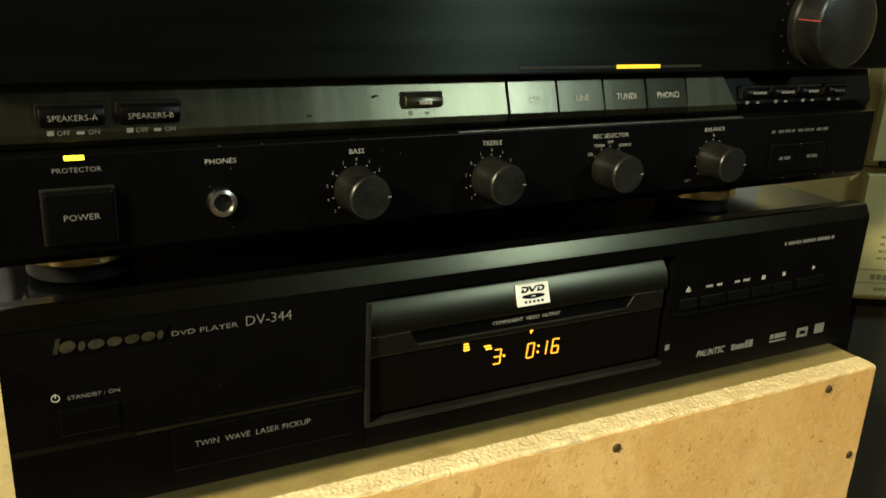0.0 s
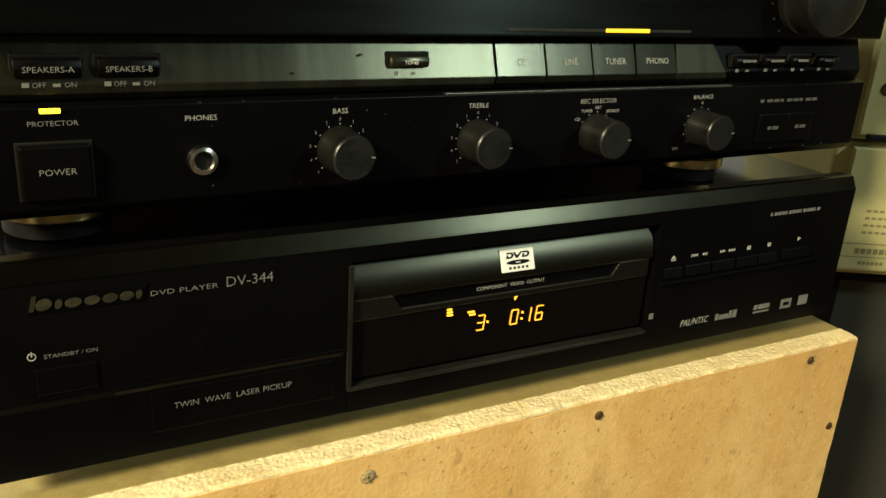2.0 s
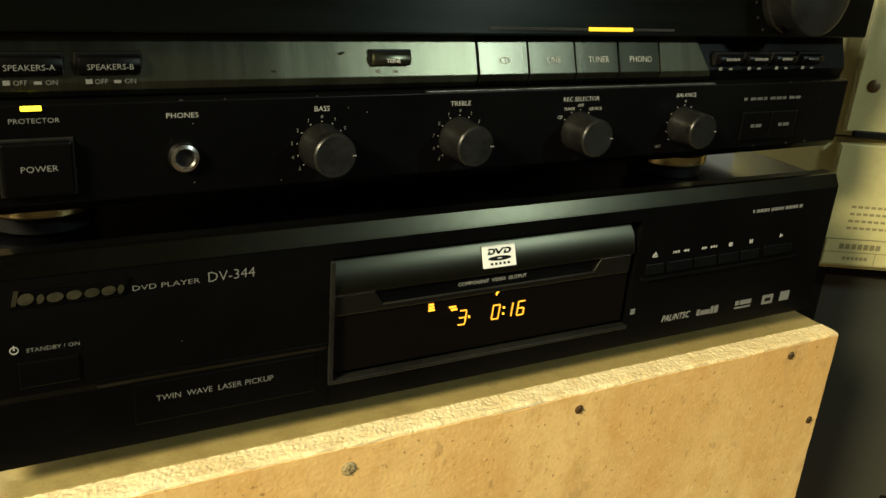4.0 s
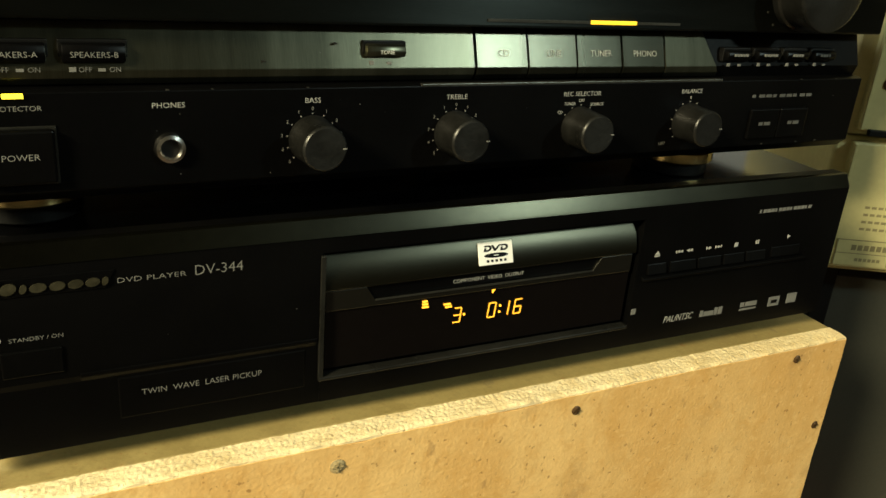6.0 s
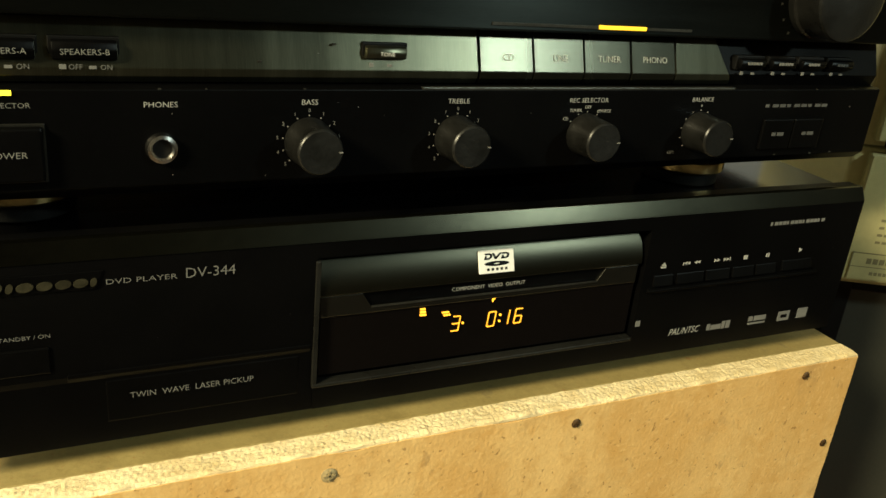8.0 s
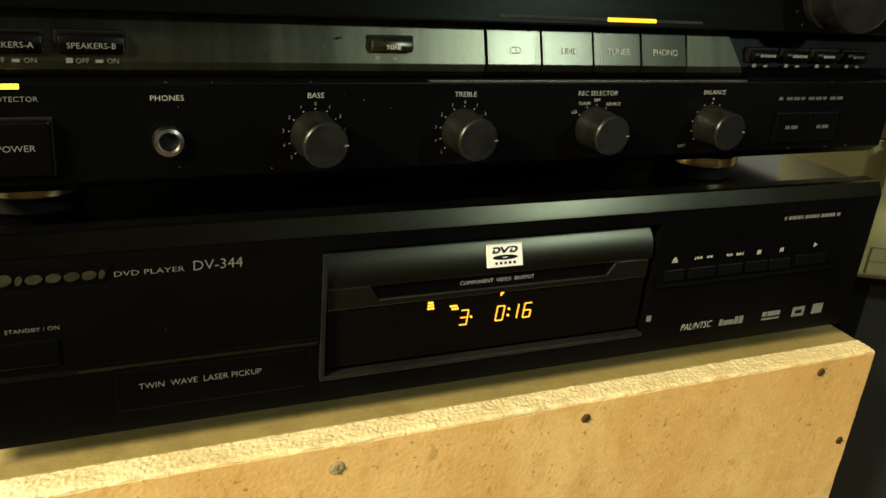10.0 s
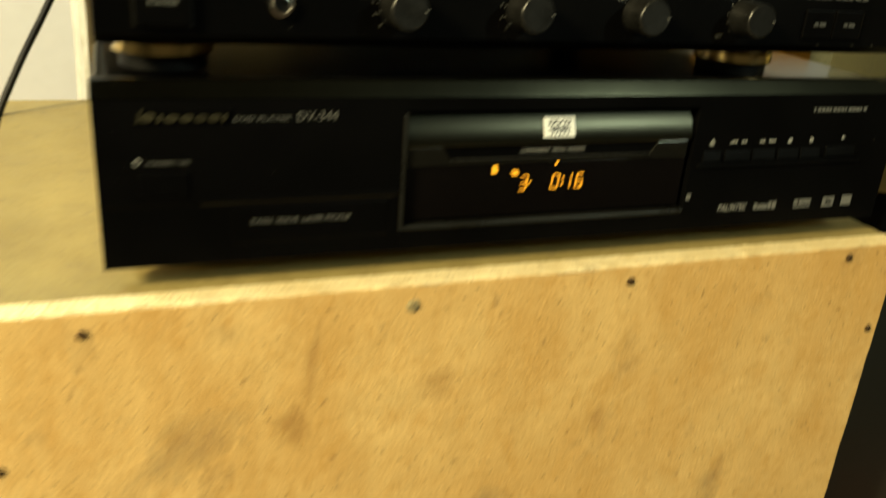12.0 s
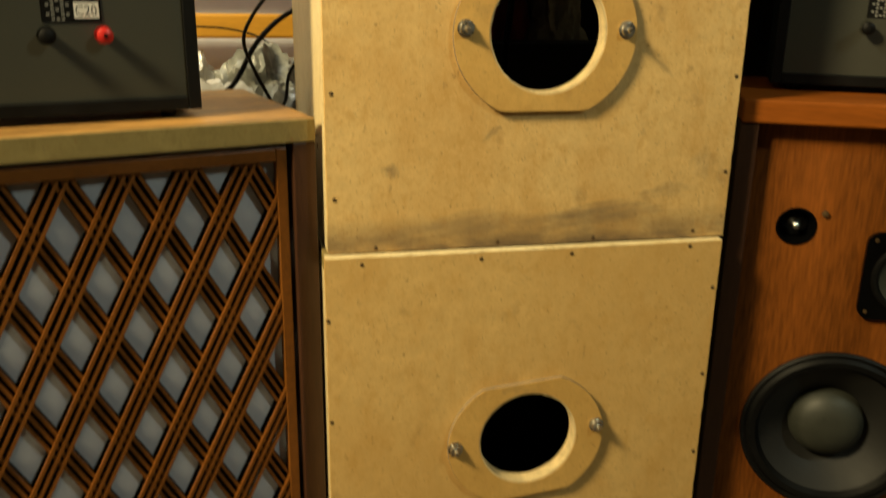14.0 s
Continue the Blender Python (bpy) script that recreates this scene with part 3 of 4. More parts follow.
part("slot_back", box(0.1472, 0.2603, 0.0024, 0.0088, 1.0336, 1.0394), SATIN, dvd)
part("slot_edge", box(0.1505, 0.2570, 0.0008, 0.0014, 1.0331, 1.0337), EDGE, dvd)
part("display_window", box(0.1300, 0.2790, 0.0022, 0.0085, 1.0045, 1.0305, 0.0003), GLOSS, dvd, "glossy black display window")
rim = bmesh.new()
box(0.1268, 0.1288, -0.0008, 0.004, 1.0015, 1.0555, 0.0003, rim)
box(0.1268, 0.2810, -0.0010, 0.004, 1.0010, 1.0027, 0.0004, rim)
part("window_rim", rim, RIM, dvd, "worn grey rim")
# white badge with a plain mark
badge = part("badge", box(0.1962, 0.2128, -0.0012, -0.0004, 1.0432, 1.0522, 0.0003), WHITE, tray, "small white badge with a black mark")
for v in badge.data.vertices:
    v.co.y += 0.0009 + (v.co.z + 0.980 - 1.0432) * 0.385
mark = bmesh.new()
for k in range(3):
    # two bowed shapes with a wedge between them, leaning a little
    x = 0.1986 + 0.0040 * k
    if k == 1:
        glyph = [(x - 0.0002, 1.0511), (x + 0.0008, 1.0511), (x + 0.0017, 1.0496), (x + 0.0036, 1.0511), (x + 0.0045, 1.0511), (x + 0.0018, 1.0487), (x + 0.0010, 1.0487)]
    else:
        glyph = [(x, 1.0487), (x + 0.0024, 1.0487), (x + 0.0035, 1.0492), (x + 0.0040, 1.0500), (x + 0.0038, 1.0507), (x + 0.0029, 1.0511), (x + 0.0006, 1.0511), (x + 0.0004, 1.0505), (x + 0.0026, 1.0505), (x + 0.0030, 1.0500), (x + 0.0024, 1.0493), (x + 0.0012, 1.0493), (x + 0.0014, 1.0501), (x + 0.0006, 1.0501)]
    join(mark, prism(glyph, -0.00135, -0.0010))
join(mark, lathe([(0.0014, -0.00135), (0.0058, -0.00135), (0.0058, -0.001), (0.0014, -0.001), (0.0014, -0.00135)], 0.2045, 0.0, 28))
for v in mark.verts:
    if v.co.z < 0.5:
        v.co.z = 1.0470 + v.co.z * 0.16
for k in range(5):
    box(0.1998 + 0.0021 * k, 0.2009 + 0.0021 * k, -0.00135, -0.0010, 1.0444, 1.0453, bm=mark)
for v in mark.verts:
    v.co.y += 0.0009 + (v.co.z - 1.0432) * 0.385
part("badge_mark", mark, BLACK, badge)
letters("COMPONENT  VIDEO  OUTPUT", 0.2030, 1.0364, 0.0017, dvd, PRINT, 0.0024, wide=1.0)


def dots(segments, x, z, w, h, bm, d=0.00018):
    """One dotted figure of the display: segments as strokes on a 0..1 grid, leaning a little."""
    for x0, z0, x1, z1 in segments:
        k = 4
        for i in range(k):
            f = (i + 0.5) / k
            px, pz = x + w * (x0 + (x1 - x0) * f) + 0.0006 * (z0 + (z1 - z0) * f), z + h * (z0 + (z1 - z0) * f)
            if abs(z1 - z0) > 0.3:
                box(px - d, px + d, 0.0015, 0.0021, pz - d * 1.25, pz + d * 1.25, bm=bm)
            else:
                box(px - d * 1.25, px + d * 1.25, 0.0015, 0.0021, pz - d, pz + d, bm=bm)


T, M, B = (0, 1, 1, 1), (0, 0.5, 1, 0.5), (0, 0, 1, 0)
TL, TR, BL, BR = (0, 0.5, 0, 1), (1, 0.5, 1, 1), (0, 0, 0, 0.5), (1, 0, 1, 0.5)
for fx, segs in ((0.1868, (T, M, B, TR, BR)), (0.2038, (T, B, TL, TR, BL, BR)), (0.2128, (TR, BR)), (0.2170, (T, M, B, TL, BL, BR))):
    f = bmesh.new()
    dots(segs, fx - (0.0022 if segs == (TR, BR) else 0), 1.0172, 0.0034, 0.0068, f)
    part("display_figure", f, AMBER, dvd, "amber dotted figure")
f = bmesh.new()
for px, pz in ((0.1922, 1.0205), (0.2098, 1.0192), (0.2099, 1.0222)):
    box(px - 0.0004, px + 0.0004, 0.0015, 0.0021, pz - 0.0004, pz + 0.0004, bm=f)
box(0.1820, 0.1852, 0.0015, 0.0021, 1.0262, 1.0268, bm=f)
for k in range(3):
    box(0.1829 + 0.0011 * k, 0.1836 + 0.0011 * k, 0.0015, 0.0021, 1.0248, 1.0256, bm=f)
for k in range(3):
    box(0.1720, 0.1748 - 0.0003 * k, 0.0015, 0.0021, 1.0262 + 0.0013 * k, 1.0269 + 0.0013 * k, bm=f)
box(0.2047, 0.2067, 0.0015, 0.0021, 1.0312, 1.0317, bm=f)
join(f, prism([(0.2050, 1.0308), (0.2066, 1.0308), (0.2052, 1.0288)], 0.0015, 0.0021))
part("display_symbols", f, AMBER, dvd, "small amber display symbols")

# name plate on the left: a raised slanted bar with strokes of the same size, and print
plate = prism([(0.0150, 1.0525), (0.0170, 1.0590), (0.0535, 1.0590), (0.0505, 1.0525)], -0.0006, 0.0005, "y", 0.0002)
part("name_plate", plate, BLACK, dvd)
def oval(x, w, h, hole):
    """A leaning oval shape of the plate, with or without an open middle."""
    rim = [(x + w / 2 + w / 2 * math.cos(i * math.pi / 10) + 0.12 * h * math.sin(i * math.pi / 10), 1.0536 + h / 2 + h / 2 * math.sin(i * math.pi / 10)) for i in range(20)]
    cx, cz = x + w / 2, 1.0536 + h / 2
    if not hole:
        return prism(rim, -0.0011, -0.0005)
    bm = bmesh.new()
    rows = [[bm.verts.new((cx + (px - cx) * k, y, cz + (pz - cz) * k)) for px, pz in rim] for k, y in ((1, -0.0005), (1, -0.0011), (0.5, -0.0011), (0.5, -0.0005))]
    for p, q in zip(rows, rows[1:] + rows[:1]):
        for i in range(20):
            bm.faces.new((p[i], p[(i + 1) % 20], q[(i + 1) % 20], q[i]))
    return bm


def leaning(x, w, h):
    return prism([(x, 1.0536), (x + w, 1.0536), (x + w + 0.25 * h, 1.0536 + h), (x + 0.25 * h, 1.0536 + h)], -0.0011, -0.0005, "y", 0.0001)


for shape in (leaning(0.0162, 0.0014, 0.0052), oval(0.0182, 0.0050, 0.0040, False), oval(0.0240, 0.0022, 0.0032, False), oval(0.0270, 0.0052, 0.0032, False), oval(0.0330, 0.0048, 0.0031, False),
              oval(0.0386, 0.0048, 0.0031, False), oval(0.0440, 0.0046, 0.0031, False), oval(0.0492, 0.0020, 0.0031, False)):
    part("name_stroke", shape, NAMEPLATE, dvd)
letters("DVD PLAYER", 0.0655, 1.0545, 0.0019, dvd, DIM, wide=1.5)
letters("DV-344", 0.0885, 1.0553, 0.0039, dvd, DIM, wide=1.0)
letters("STANDBY / ON", 0.0275, 1.0366, 0.0015, dvd, DIM, wide=1.15)
ringm = lathe([(0.0011, -0.0002), (0.0014, -0.0002), (0.0014, 0.0), (0.0011, 0.0), (0.0011, -0.0002)], 0.0155, 1.0372, 18)
box(0.0153, 0.0157, -0.0002, 0.0, 1.0372, 1.0390, bm=ringm)
part("power_symbol", ringm, PRINT, dvd)
part("standby_button", box(0.0160, 0.0352, -0.0008, 0.002, 1.0225, 1.0325, 0.0005), SATIN, dvd)
letters("TWIN  WAVE  LASER PICKUP", 0.0820, 1.0090, 0.0024, dvd, DIM, 0.0003, wide=1.0)
part("raised_panel", box(0.0520, 0.1215, 0.0003, 0.004, 0.9990, 1.0160, 0.0005), SATIN, dvd)
part("step_line", prism([(0.0012, 1.0160), (-0.0003, 1.0190), (-0.0003, 1.0206), (0.002, 1.0206)], 0.040, 0.1262, "x", 0.0003), SATIN, dvd)
# transport keys and their symbols
for x0, x1, z0 in ((0.2875, 0.2985, 1.0285), (0.3010, 0.3170, 1.0285), (0.3185, 0.3330, 1.0285), (0.3350, 0.3485, 1.0285), (0.3500, 0.3630, 1.0285), (0.3670, 0.3870, 1.0290)):
    part("key", prism([(-0.0016, z0), (0.0005, z0 - 0.0006), (0.0005, z0 + 0.0052), (-0.0004, z0 + 0.0050)], x0, x1, "x", 0.0003), SATIN, dvd)
part("key_shelf", prism([(0.001, 1.0245), (-0.0018, 1.0256), (-0.0018, 1.0268), (0.001, 1.0278)], 0.2850, 0.3920, "x", 0.0003), SATIN, dvd)


def arrow(x, z, s, flip=1):
    return prism([(x - flip * s / 2, z - s / 2), (x - flip * s / 2, z + s / 2), (x + flip * s / 2, z)], -0.0002, 0.0002)


sym = prism([(0.2908, 1.0380), (0.2938, 1.0380), (0.2923, 1.0398)], -0.0002, 0.0002)
box(0.2908, 0.2938, -0.0002, 0.0002, 1.0370, 1.0376, bm=sym)
for x, fl in ((0.3050, -1), (0.3068, -1), (0.3110, -1), (0.3128, -1), (0.3232, 1), (0.3250, 1), (0.3290, 1), (0.3308, 1)):
    join(sym, arrow(x, 1.0382, 0.0016, fl))
box(0.3036, 0.3039, -0.0002, 0.0002, 1.0374, 1.0390, bm=sym)
box(0.3319, 0.3322, -0.0002, 0.0002, 1.0374, 1.0390, bm=sym)
box(0.3408, 0.3430, -0.0002, 0.0002, 1.0370, 1.0391, bm=sym)
box(0.3552, 0.3559, -0.0002, 0.0002, 1.0370, 1.0391, bm=sym)
box(0.3565, 0.3572, -0.0002, 0.0002, 1.0370, 1.0391, bm=sym)
join(sym, arrow(0.3780, 1.0390, 0.0022))
part("key_symbols", sym, PRINT, dvd, "white transport symbols")
letters("PAL/NTSC", 0.3130, 1.0020, 0.0036, dvd, PRINT, wide=0.8, slant=0.25)
marks = [(0.3275, 0.3295, 1.0000, 1.0034), (0.3300, 0.3365, 1.0000, 1.0026), (0.3370, 0.3390, 0.9998, 1.0040), (0.3396, 0.3422, 0.9998, 1.0040)]
bars(marks, dvd, DIM, name="format_mark")
bars([(0.3545, 0.3565, 1.0016, 1.0042), (0.3568, 0.3572, 1.0016, 1.0042), (0.3580, 0.3660, 1.0016, 1.0042), (0.3545, 0.3660, 0.9996, 1.0006)], dvd, DIM, name="format_mark")
bars([(0.3745, 0.3825, 0.9992, 1.0046)], dvd, DIM, name="format_mark")
bars([(0.3765, 0.3805, 1.0010, 1.0028)], dvd, BLACK, -0.0002, name="format_mark")
bars([(0.3880, 0.3950, 0.9994, 1.0050)], dvd, DIM, name="format_mark")
bars([(0.2826, 0.2852, 1.0078, 1.0108)], dvd, DIM, name="sensor")
bars([(0.3530 + 0.0026 * k, 0.3530 + 0.0026 * k + (0.0021 if k % 4 else 0.0012), 1.0536, 1.0553) for k in range(14)], dvd, DIM, name="print_line")
for fx, fy in ((0.050, 0.052), (0.362, 0.052), (0.050, 0.22), (0.362, 0.22)):
    part("foot", lathe_z([(0, 0.9806), (0.0235, 0.9806), (0.025, 0.9822), (0.025, 0.9850), (0.0235, 0.9922), (0, 0.9922)], fx, fy), BRASS if fy < 0.1 else RUBBER, dvd, "round foot with a metal ring", True)

specks = bmesh.new()
for i in range(9):
    x, z = random.choice((random.uniform(0.005, 0.124), random.uniform(0.285, 0.41))), random.uniform(1.021, 1.0605)
    d = random.uniform(0.00005, 0.00012)
    box(x - d, x + d, -0.00012, 0.0002, z - d, z + d, bm=specks)
part("dust", specks, DIM, dvd, "pale dust specks", kind="stuff")

# ---- amplifier ----
amp = thing("amplifier", (0.05, 0.0, 1.0672), "black stereo amplifier with round knobs, on the disc player", "amplifier")
AX0, AX1 = 0.0030, 0.4150
part("cover", box(AX0 + 0.004, AX1 - 0.004, 0.022, 0.30, 1.0835, 1.205, 0.0015), SATIN, amp)
part("lower_panel", prism([(0.020, 1.0828), (0.0045, 1.0828), (0.0, 1.0870), (0.0, 1.1186), (0.0022, 1.1194), (0.020, 1.1194)], AX0, AX1, "x", 0.0004), BLACK, amp)
part("ledge_line", box(0.165, 0.3180, -0.0003, 0.0020, 1.1184, 1.1194, 0.0002), EDGE, amp, "bright worn edge")
part("upper_panel", box(0.0, 0.4190, -0.0010, 0.020, 1.1405, 1.2080, 0.0010), PLATE, amp)
part("band_ground", prism([(0.020, 1.1194), (0.0062, 1.1194), (0.0045, 1.1245), (0.0098, 1.1404), (0.020, 1.1404)], AX0, AX1, "x"), SATIN, amp)


def slope(x0, x1, proud, x_low=None):
    """A strip that lies on the sloped band between two x, its foot rolled under."""
    rows = ((1.1200, 0.0058), (1.1222, 0.0040), (1.1248, 0.0037), (1.1392, 0.0088))
    bm = bmesh.new()
    grid = []
    for out in (proud, -0.0016):
        for z, y in rows:
            f = (z - 1.1200) / 0.0192
            xr = x1 if x_low is None else x_low + (x1 - x_low) * f
            grid.append((bm.verts.new((x0, y - out, z)), bm.verts.new((xr, y - out, z))))
    n = len(rows)
    loop = grid[:n] + grid[n:][::-1]
    for p, q in zip(loop, loop[1:] + loop[:1]):
        bm.faces.new((p[0], p[1], q[1], q[0]))
    for s in (0, 1):
        bm.faces.new([g[s] for g in loop])
    bmesh.ops.recalc_face_normals(bm, faces=bm.faces)
    bmesh.ops.bevel(bm, geom=bm.edges[:], offset=0.00025, segments=2, affect="EDGES", profile=0.5)
    return bm


def on_band(z, out=0.0016):
    return 0.0037 + max(0.0, z - 1.1248) * (0.0051 / 0.0144) - out


part("band", slope(AX0 + 0.0005, 0.1887, 0.0012), BRUSHED, amp, "brushed dark metal band")
names = ("CD", "LINE", "TUNER", "PHONO")
edges = (0.1893, 0.2133, 0.2373, 0.2609, 0.2845)
for k, word in enumerate(names):
    key = part("selector_button", slope(edges[k] + 0.0003, edges[k + 1] - 0.0003, 0.0013 + 0.00015 * (k % 2)), BUTTON, amp, "brushed metal selector button")
    bmw = letters(word, (edges[k] + edges[k + 1]) / 2 + 0.0005, 1.1302, 0.0025, key, BRIGHT, 0.0)
    for v in bmw.data.vertices:
        zz = v.co.z + ORIGIN[amp].z
        v.co.y = on_band(zz, 0.0018) - ORIGIN[amp].y
part("band_end", slope(0.2849, 0.3075, 0.0013, x_low=0.3175), BRUSHED, amp, "brushed metal end of the band")
part("indicator_strip", box(0.1900, 0.2375, -0.0016, 0.001, 1.1428, 1.1438), EDGE, amp)
part("indicator_lamp", box(0.2380, 0.2612, -0.0018, 0.001, 1.1426, 1.1441, 0.0002), ORANGE, amp, "lit orange indicator")
part("indicator_strip", box(0.2617, 0.2850, -0.0016, 0.001, 1.1428, 1.1438), EDGE, amp)


def rocker(x0, x1, word, z=1.1300, h=0.0056, mark=True, m=SATIN):
    y = on_band(z, 0.0012)
    k = part("push_switch", prism([(y + 0.002, z - h / 2 - 0.0006), (y - 0.0026, z - h / 2), (y - 0.0034, z), (y - 0.0026, z + h / 2), (y + 0.002, z + h / 2 + 0.0006)], x0, x1, "x", 0.0006), m, amp, "push switch", True)
    well = part("switch_well", box(x0 - 0.0008, x1 + 0.0008, y - 0.0005, y + 0.003, z - h / 2 - 0.0010, z + h / 2 + 0.0012, 0.0003), FRAMEBLACK, amp)
    if word:
        letters(word, (x0 + x1) / 2, z - 0.0002, min(0.0018, h * 0.34), k, BRIGHT if word == "TONE" else DIM2, y - 0.0034, wide=1.05)
    if mark:
        c, q = (x0 + x1) / 2, on_band(z - h / 2 - 0.0022, 0.0014)
        s = (x1 - x0) / 0.019
        bars([(c - 0.0075 * s, c - 0.0055 * s, z - h / 2 - 0.0029, z - h / 2 - 0.0015), (c + 0.0010 * s, c + 0.0032 * s, z - h / 2 - 0.0028, z - h / 2 - 0.0019)], amp, DIM, q)
        if s > 0.9:
            letters("OFF", c - 0.0028, z - h / 2 - 0.0022, 0.0016, amp, DIM, q)
            letters("ON", c + 0.0060, z - h / 2 - 0.0022, 0.0016, amp, DIM, q)
    return k


rocker(0.0192, 0.0382, "SPEAKERS-A")
rocker(0.0425, 0.0612, "SPEAKERS-B")
rocker(0.1430, 0.1585, "TONE", 1.1310, 0.0042, m=BRUSHED)
for k in range(4):
    rk = rocker(0.3200 + 0.0192 * k, 0.3350 + 0.0192 * k, "", 1.1296, 0.0040)
    bars([(0.3235 + 0.0192 * k + 0.0018 * j, 0.3248 + 0.0192 * k + 0.0018 * j, 1.1294, 1.1305) for j in range(5 - k // 2)], rk, DIM, on_band(1.13, 0.0048))
# protector lamp, power key, phones jack
part("protector_lamp", box(0.0250, 0.0309, -0.0007, 0.002, 1.1169, 1.1184, 0.0002), YELLOW, amp, "lit yellow indicator")
letters("PROTECTOR", 0.0285, 1.1138, 0.0016, amp, DIM2, wide=1.1)
power = part("power_key", box(0.0180, 0.0385, -0.0030, 0.001, 1.0905, 1.1075, 0.0008), SATIN, amp, "square power key")
letters("POWER", 0.0285, 1.0993, 0.0020, power, DIM2, -0.0030, wide=1.1)
part("key_frame", box(0.0172, 0.0393, -0.0005, 0.0008, 1.0897, 1.1083, 0.0003), RIM, amp)
letters("PHONES", 0.0732, 1.1138, 0.0018, amp, PRINT, wide=1.1)
jack = part("phones_jack", lathe([(0.0030, 0.0012), (0.0030, -0.0018), (0.0036, -0.0026), (0.0047, -0.0022), (0.0052, 0.0002)], 0.0732, 1.0995, 32), CHROME, amp, "chrome jack socket", True)
part("socket_hole", lathe([(0, 0.0006), (0.0030, 0.0006)], 0.0732, 1.0995, 24, -0.0009), FRAMEBLACK, jack)


def knob(x, z, word, mode):
    k = part("knob", lathe([(0.0086, 0.0), (0.0086, -0.0020), (0.0083, -0.0028), (0.0081, -0.0130), (0.0080, -0.0136), (0.0, -0.0136)], x, z, 56), KNOBSIDE, amp, "round black knob", True)
    part("knob_face", lathe([(0.0081, -0.0134), (0.0079, -0.0140), (0.0074, -0.0144), (0, -0.0142)], x, z, 56), KNOB, k, "worn grey knob face", True)
    part("pointer", box(x + 0.0064, x + 0.0077, -0.0147, -0.0140, z - 0.0002, z + 0.0002), DIM2, k)
    letters(word, x, 1.1143, 0.0019, amp, PRINT, wide=1.05)
    dotsm = bmesh.new()
    if mode == "scale":
        for i in range(-5, 6):
            t = radians(90 - i * 27)
            box(x + 0.0093 * math.cos(t) - 0.00022, x + 0.0093 * math.cos(t) + 0.00022, -0.0002, 0.0002, z + 0.0093 * math.sin(t) - 0.00022, z + 0.0093 * math.sin(t) + 0.00022, bm=dotsm)
            letters(str(abs(i)), x + 0.0113 * math.cos(t), z + 0.0111 * math.sin(t), 0.0013, amp, DIM2 if abs(i) < 3 else DIM)
    elif mode == "choice":
        for t, w in ((145, "CD"), (118, "TUNER"), (90, "OFF"), (58, "SOURCE"), (32, "")):
            t = radians(t)
            box(x + 0.0093 * math.cos(t) - 0.00022, x + 0.0093 * math.cos(t) + 0.00022, -0.0002, 0.0002, z + 0.0093 * math.sin(t) - 0.00022, z + 0.0093 * math.sin(t) + 0.00022, bm=dotsm)
            if w:
                letters(w, x + (0.0125 if w != "SOURCE" else 0.0155) * math.cos(t), z + 0.0112 * math.sin(t), 0.0013, amp, PRINT)
    else:
        for i in range(-5, 6):
            t = radians(90 - i * 27)
            box(x + 0.0093 * math.cos(t) - 0.00022, x + 0.0093 * math.cos(t) + 0.00022, -0.0002, 0.0002, z + 0.0093 * math.sin(t) - 0.00022, z + 0.0093 * math.sin(t) + 0.00022, bm=dotsm)
        letters("0", x, z + 0.0112, 0.0013, amp, PRINT)
        letters("LEFT", x - 0.0125, z - 0.0095, 0.0013, amp, DIM)
    part("scale_dots", dotsm, DIM2, amp)
    return k


knob(0.1225, 1.1003, "BASS", "scale")
knob(0.1804, 1.1003, "TREBLE", "scale")
knob(0.2400, 1.1003, "REC SELECTOR", "choice")
knob(0.3008, 1.1003, "BALANCE", "balance")
for x0 in (0.3400, 0.3598):
    tk = part("tape_key", box(x0, x0 + 0.0188, -0.0016, 0.001, 1.0905, 1.1050, 0.0006), SATIN, amp, "square black push key")
    bars([(x0 + 0.006, x0 + 0.0085, 1.0972, 1.0988), (x0 + 0.0095, x0 + 0.0135, 1.0972, 1.0988)], tk, FAINT, -0.0016)
bars([(0.3395 + 0.0046 * k, 0.3395 + 0.0046 * k + (0.0036 if k % 3 else 0.0022), 1.1104, 1.1118) for k in range(9)], amp, FAINT, name="print_line")
vol = part("volume_knob", lathe([(0.0205, 0.0), (0.0205, -0.0030), (0.0197, -0.0040), (0.0194, -0.0155), (0.0, -0.0155)], 0.3565, 1.1625, 64, -0.001), KNOBSIDE, amp, "large round volume knob", True)
part("knob_face", lathe([(0.0194, -0.0153), (0.0191, -0.0168), (0.0177, -0.0175), (0, -0.0172)], 0.3565, 1.1625, 64, -0.001), KNOB, vol, "worn grey knob face", True)
part("pointer", box(0.3368, 0.3386, -0.0178, -0.0060, 1.1640, 1.1644), DARKRED, vol, "thin red pointer line")
ds = bmesh.new()
for i in range(17):
    t = radians(230 - i * 17.5)
    box(0.3565 + 0.0240 * math.cos(t) - 0.0005, 0.3565 + 0.0240 * math.cos(t) + 0.0005, -0.0012, -0.0008, 1.1625 + 0.0240 * math.sin(t) - 0.0005, 1.1625 + 0.0240 * math.sin(t) + 0.0005, bm=ds)
part("scale_dots", ds, EDGE, amp)
for fx, fy in ((0.031, 0.042), (0.328, 0.034), (0.030, 0.25), (0.345, 0.25)):
    ft = part("foot", lathe_z([(0, 1.0672), (0.0175, 1.0672), (0.0185, 1.0680), (0.0185, 1.0730), (0.017, 1.0736), (0, 1.0736)], fx, fy), RUBBER, amp, "round foot with a gilt collar", True)
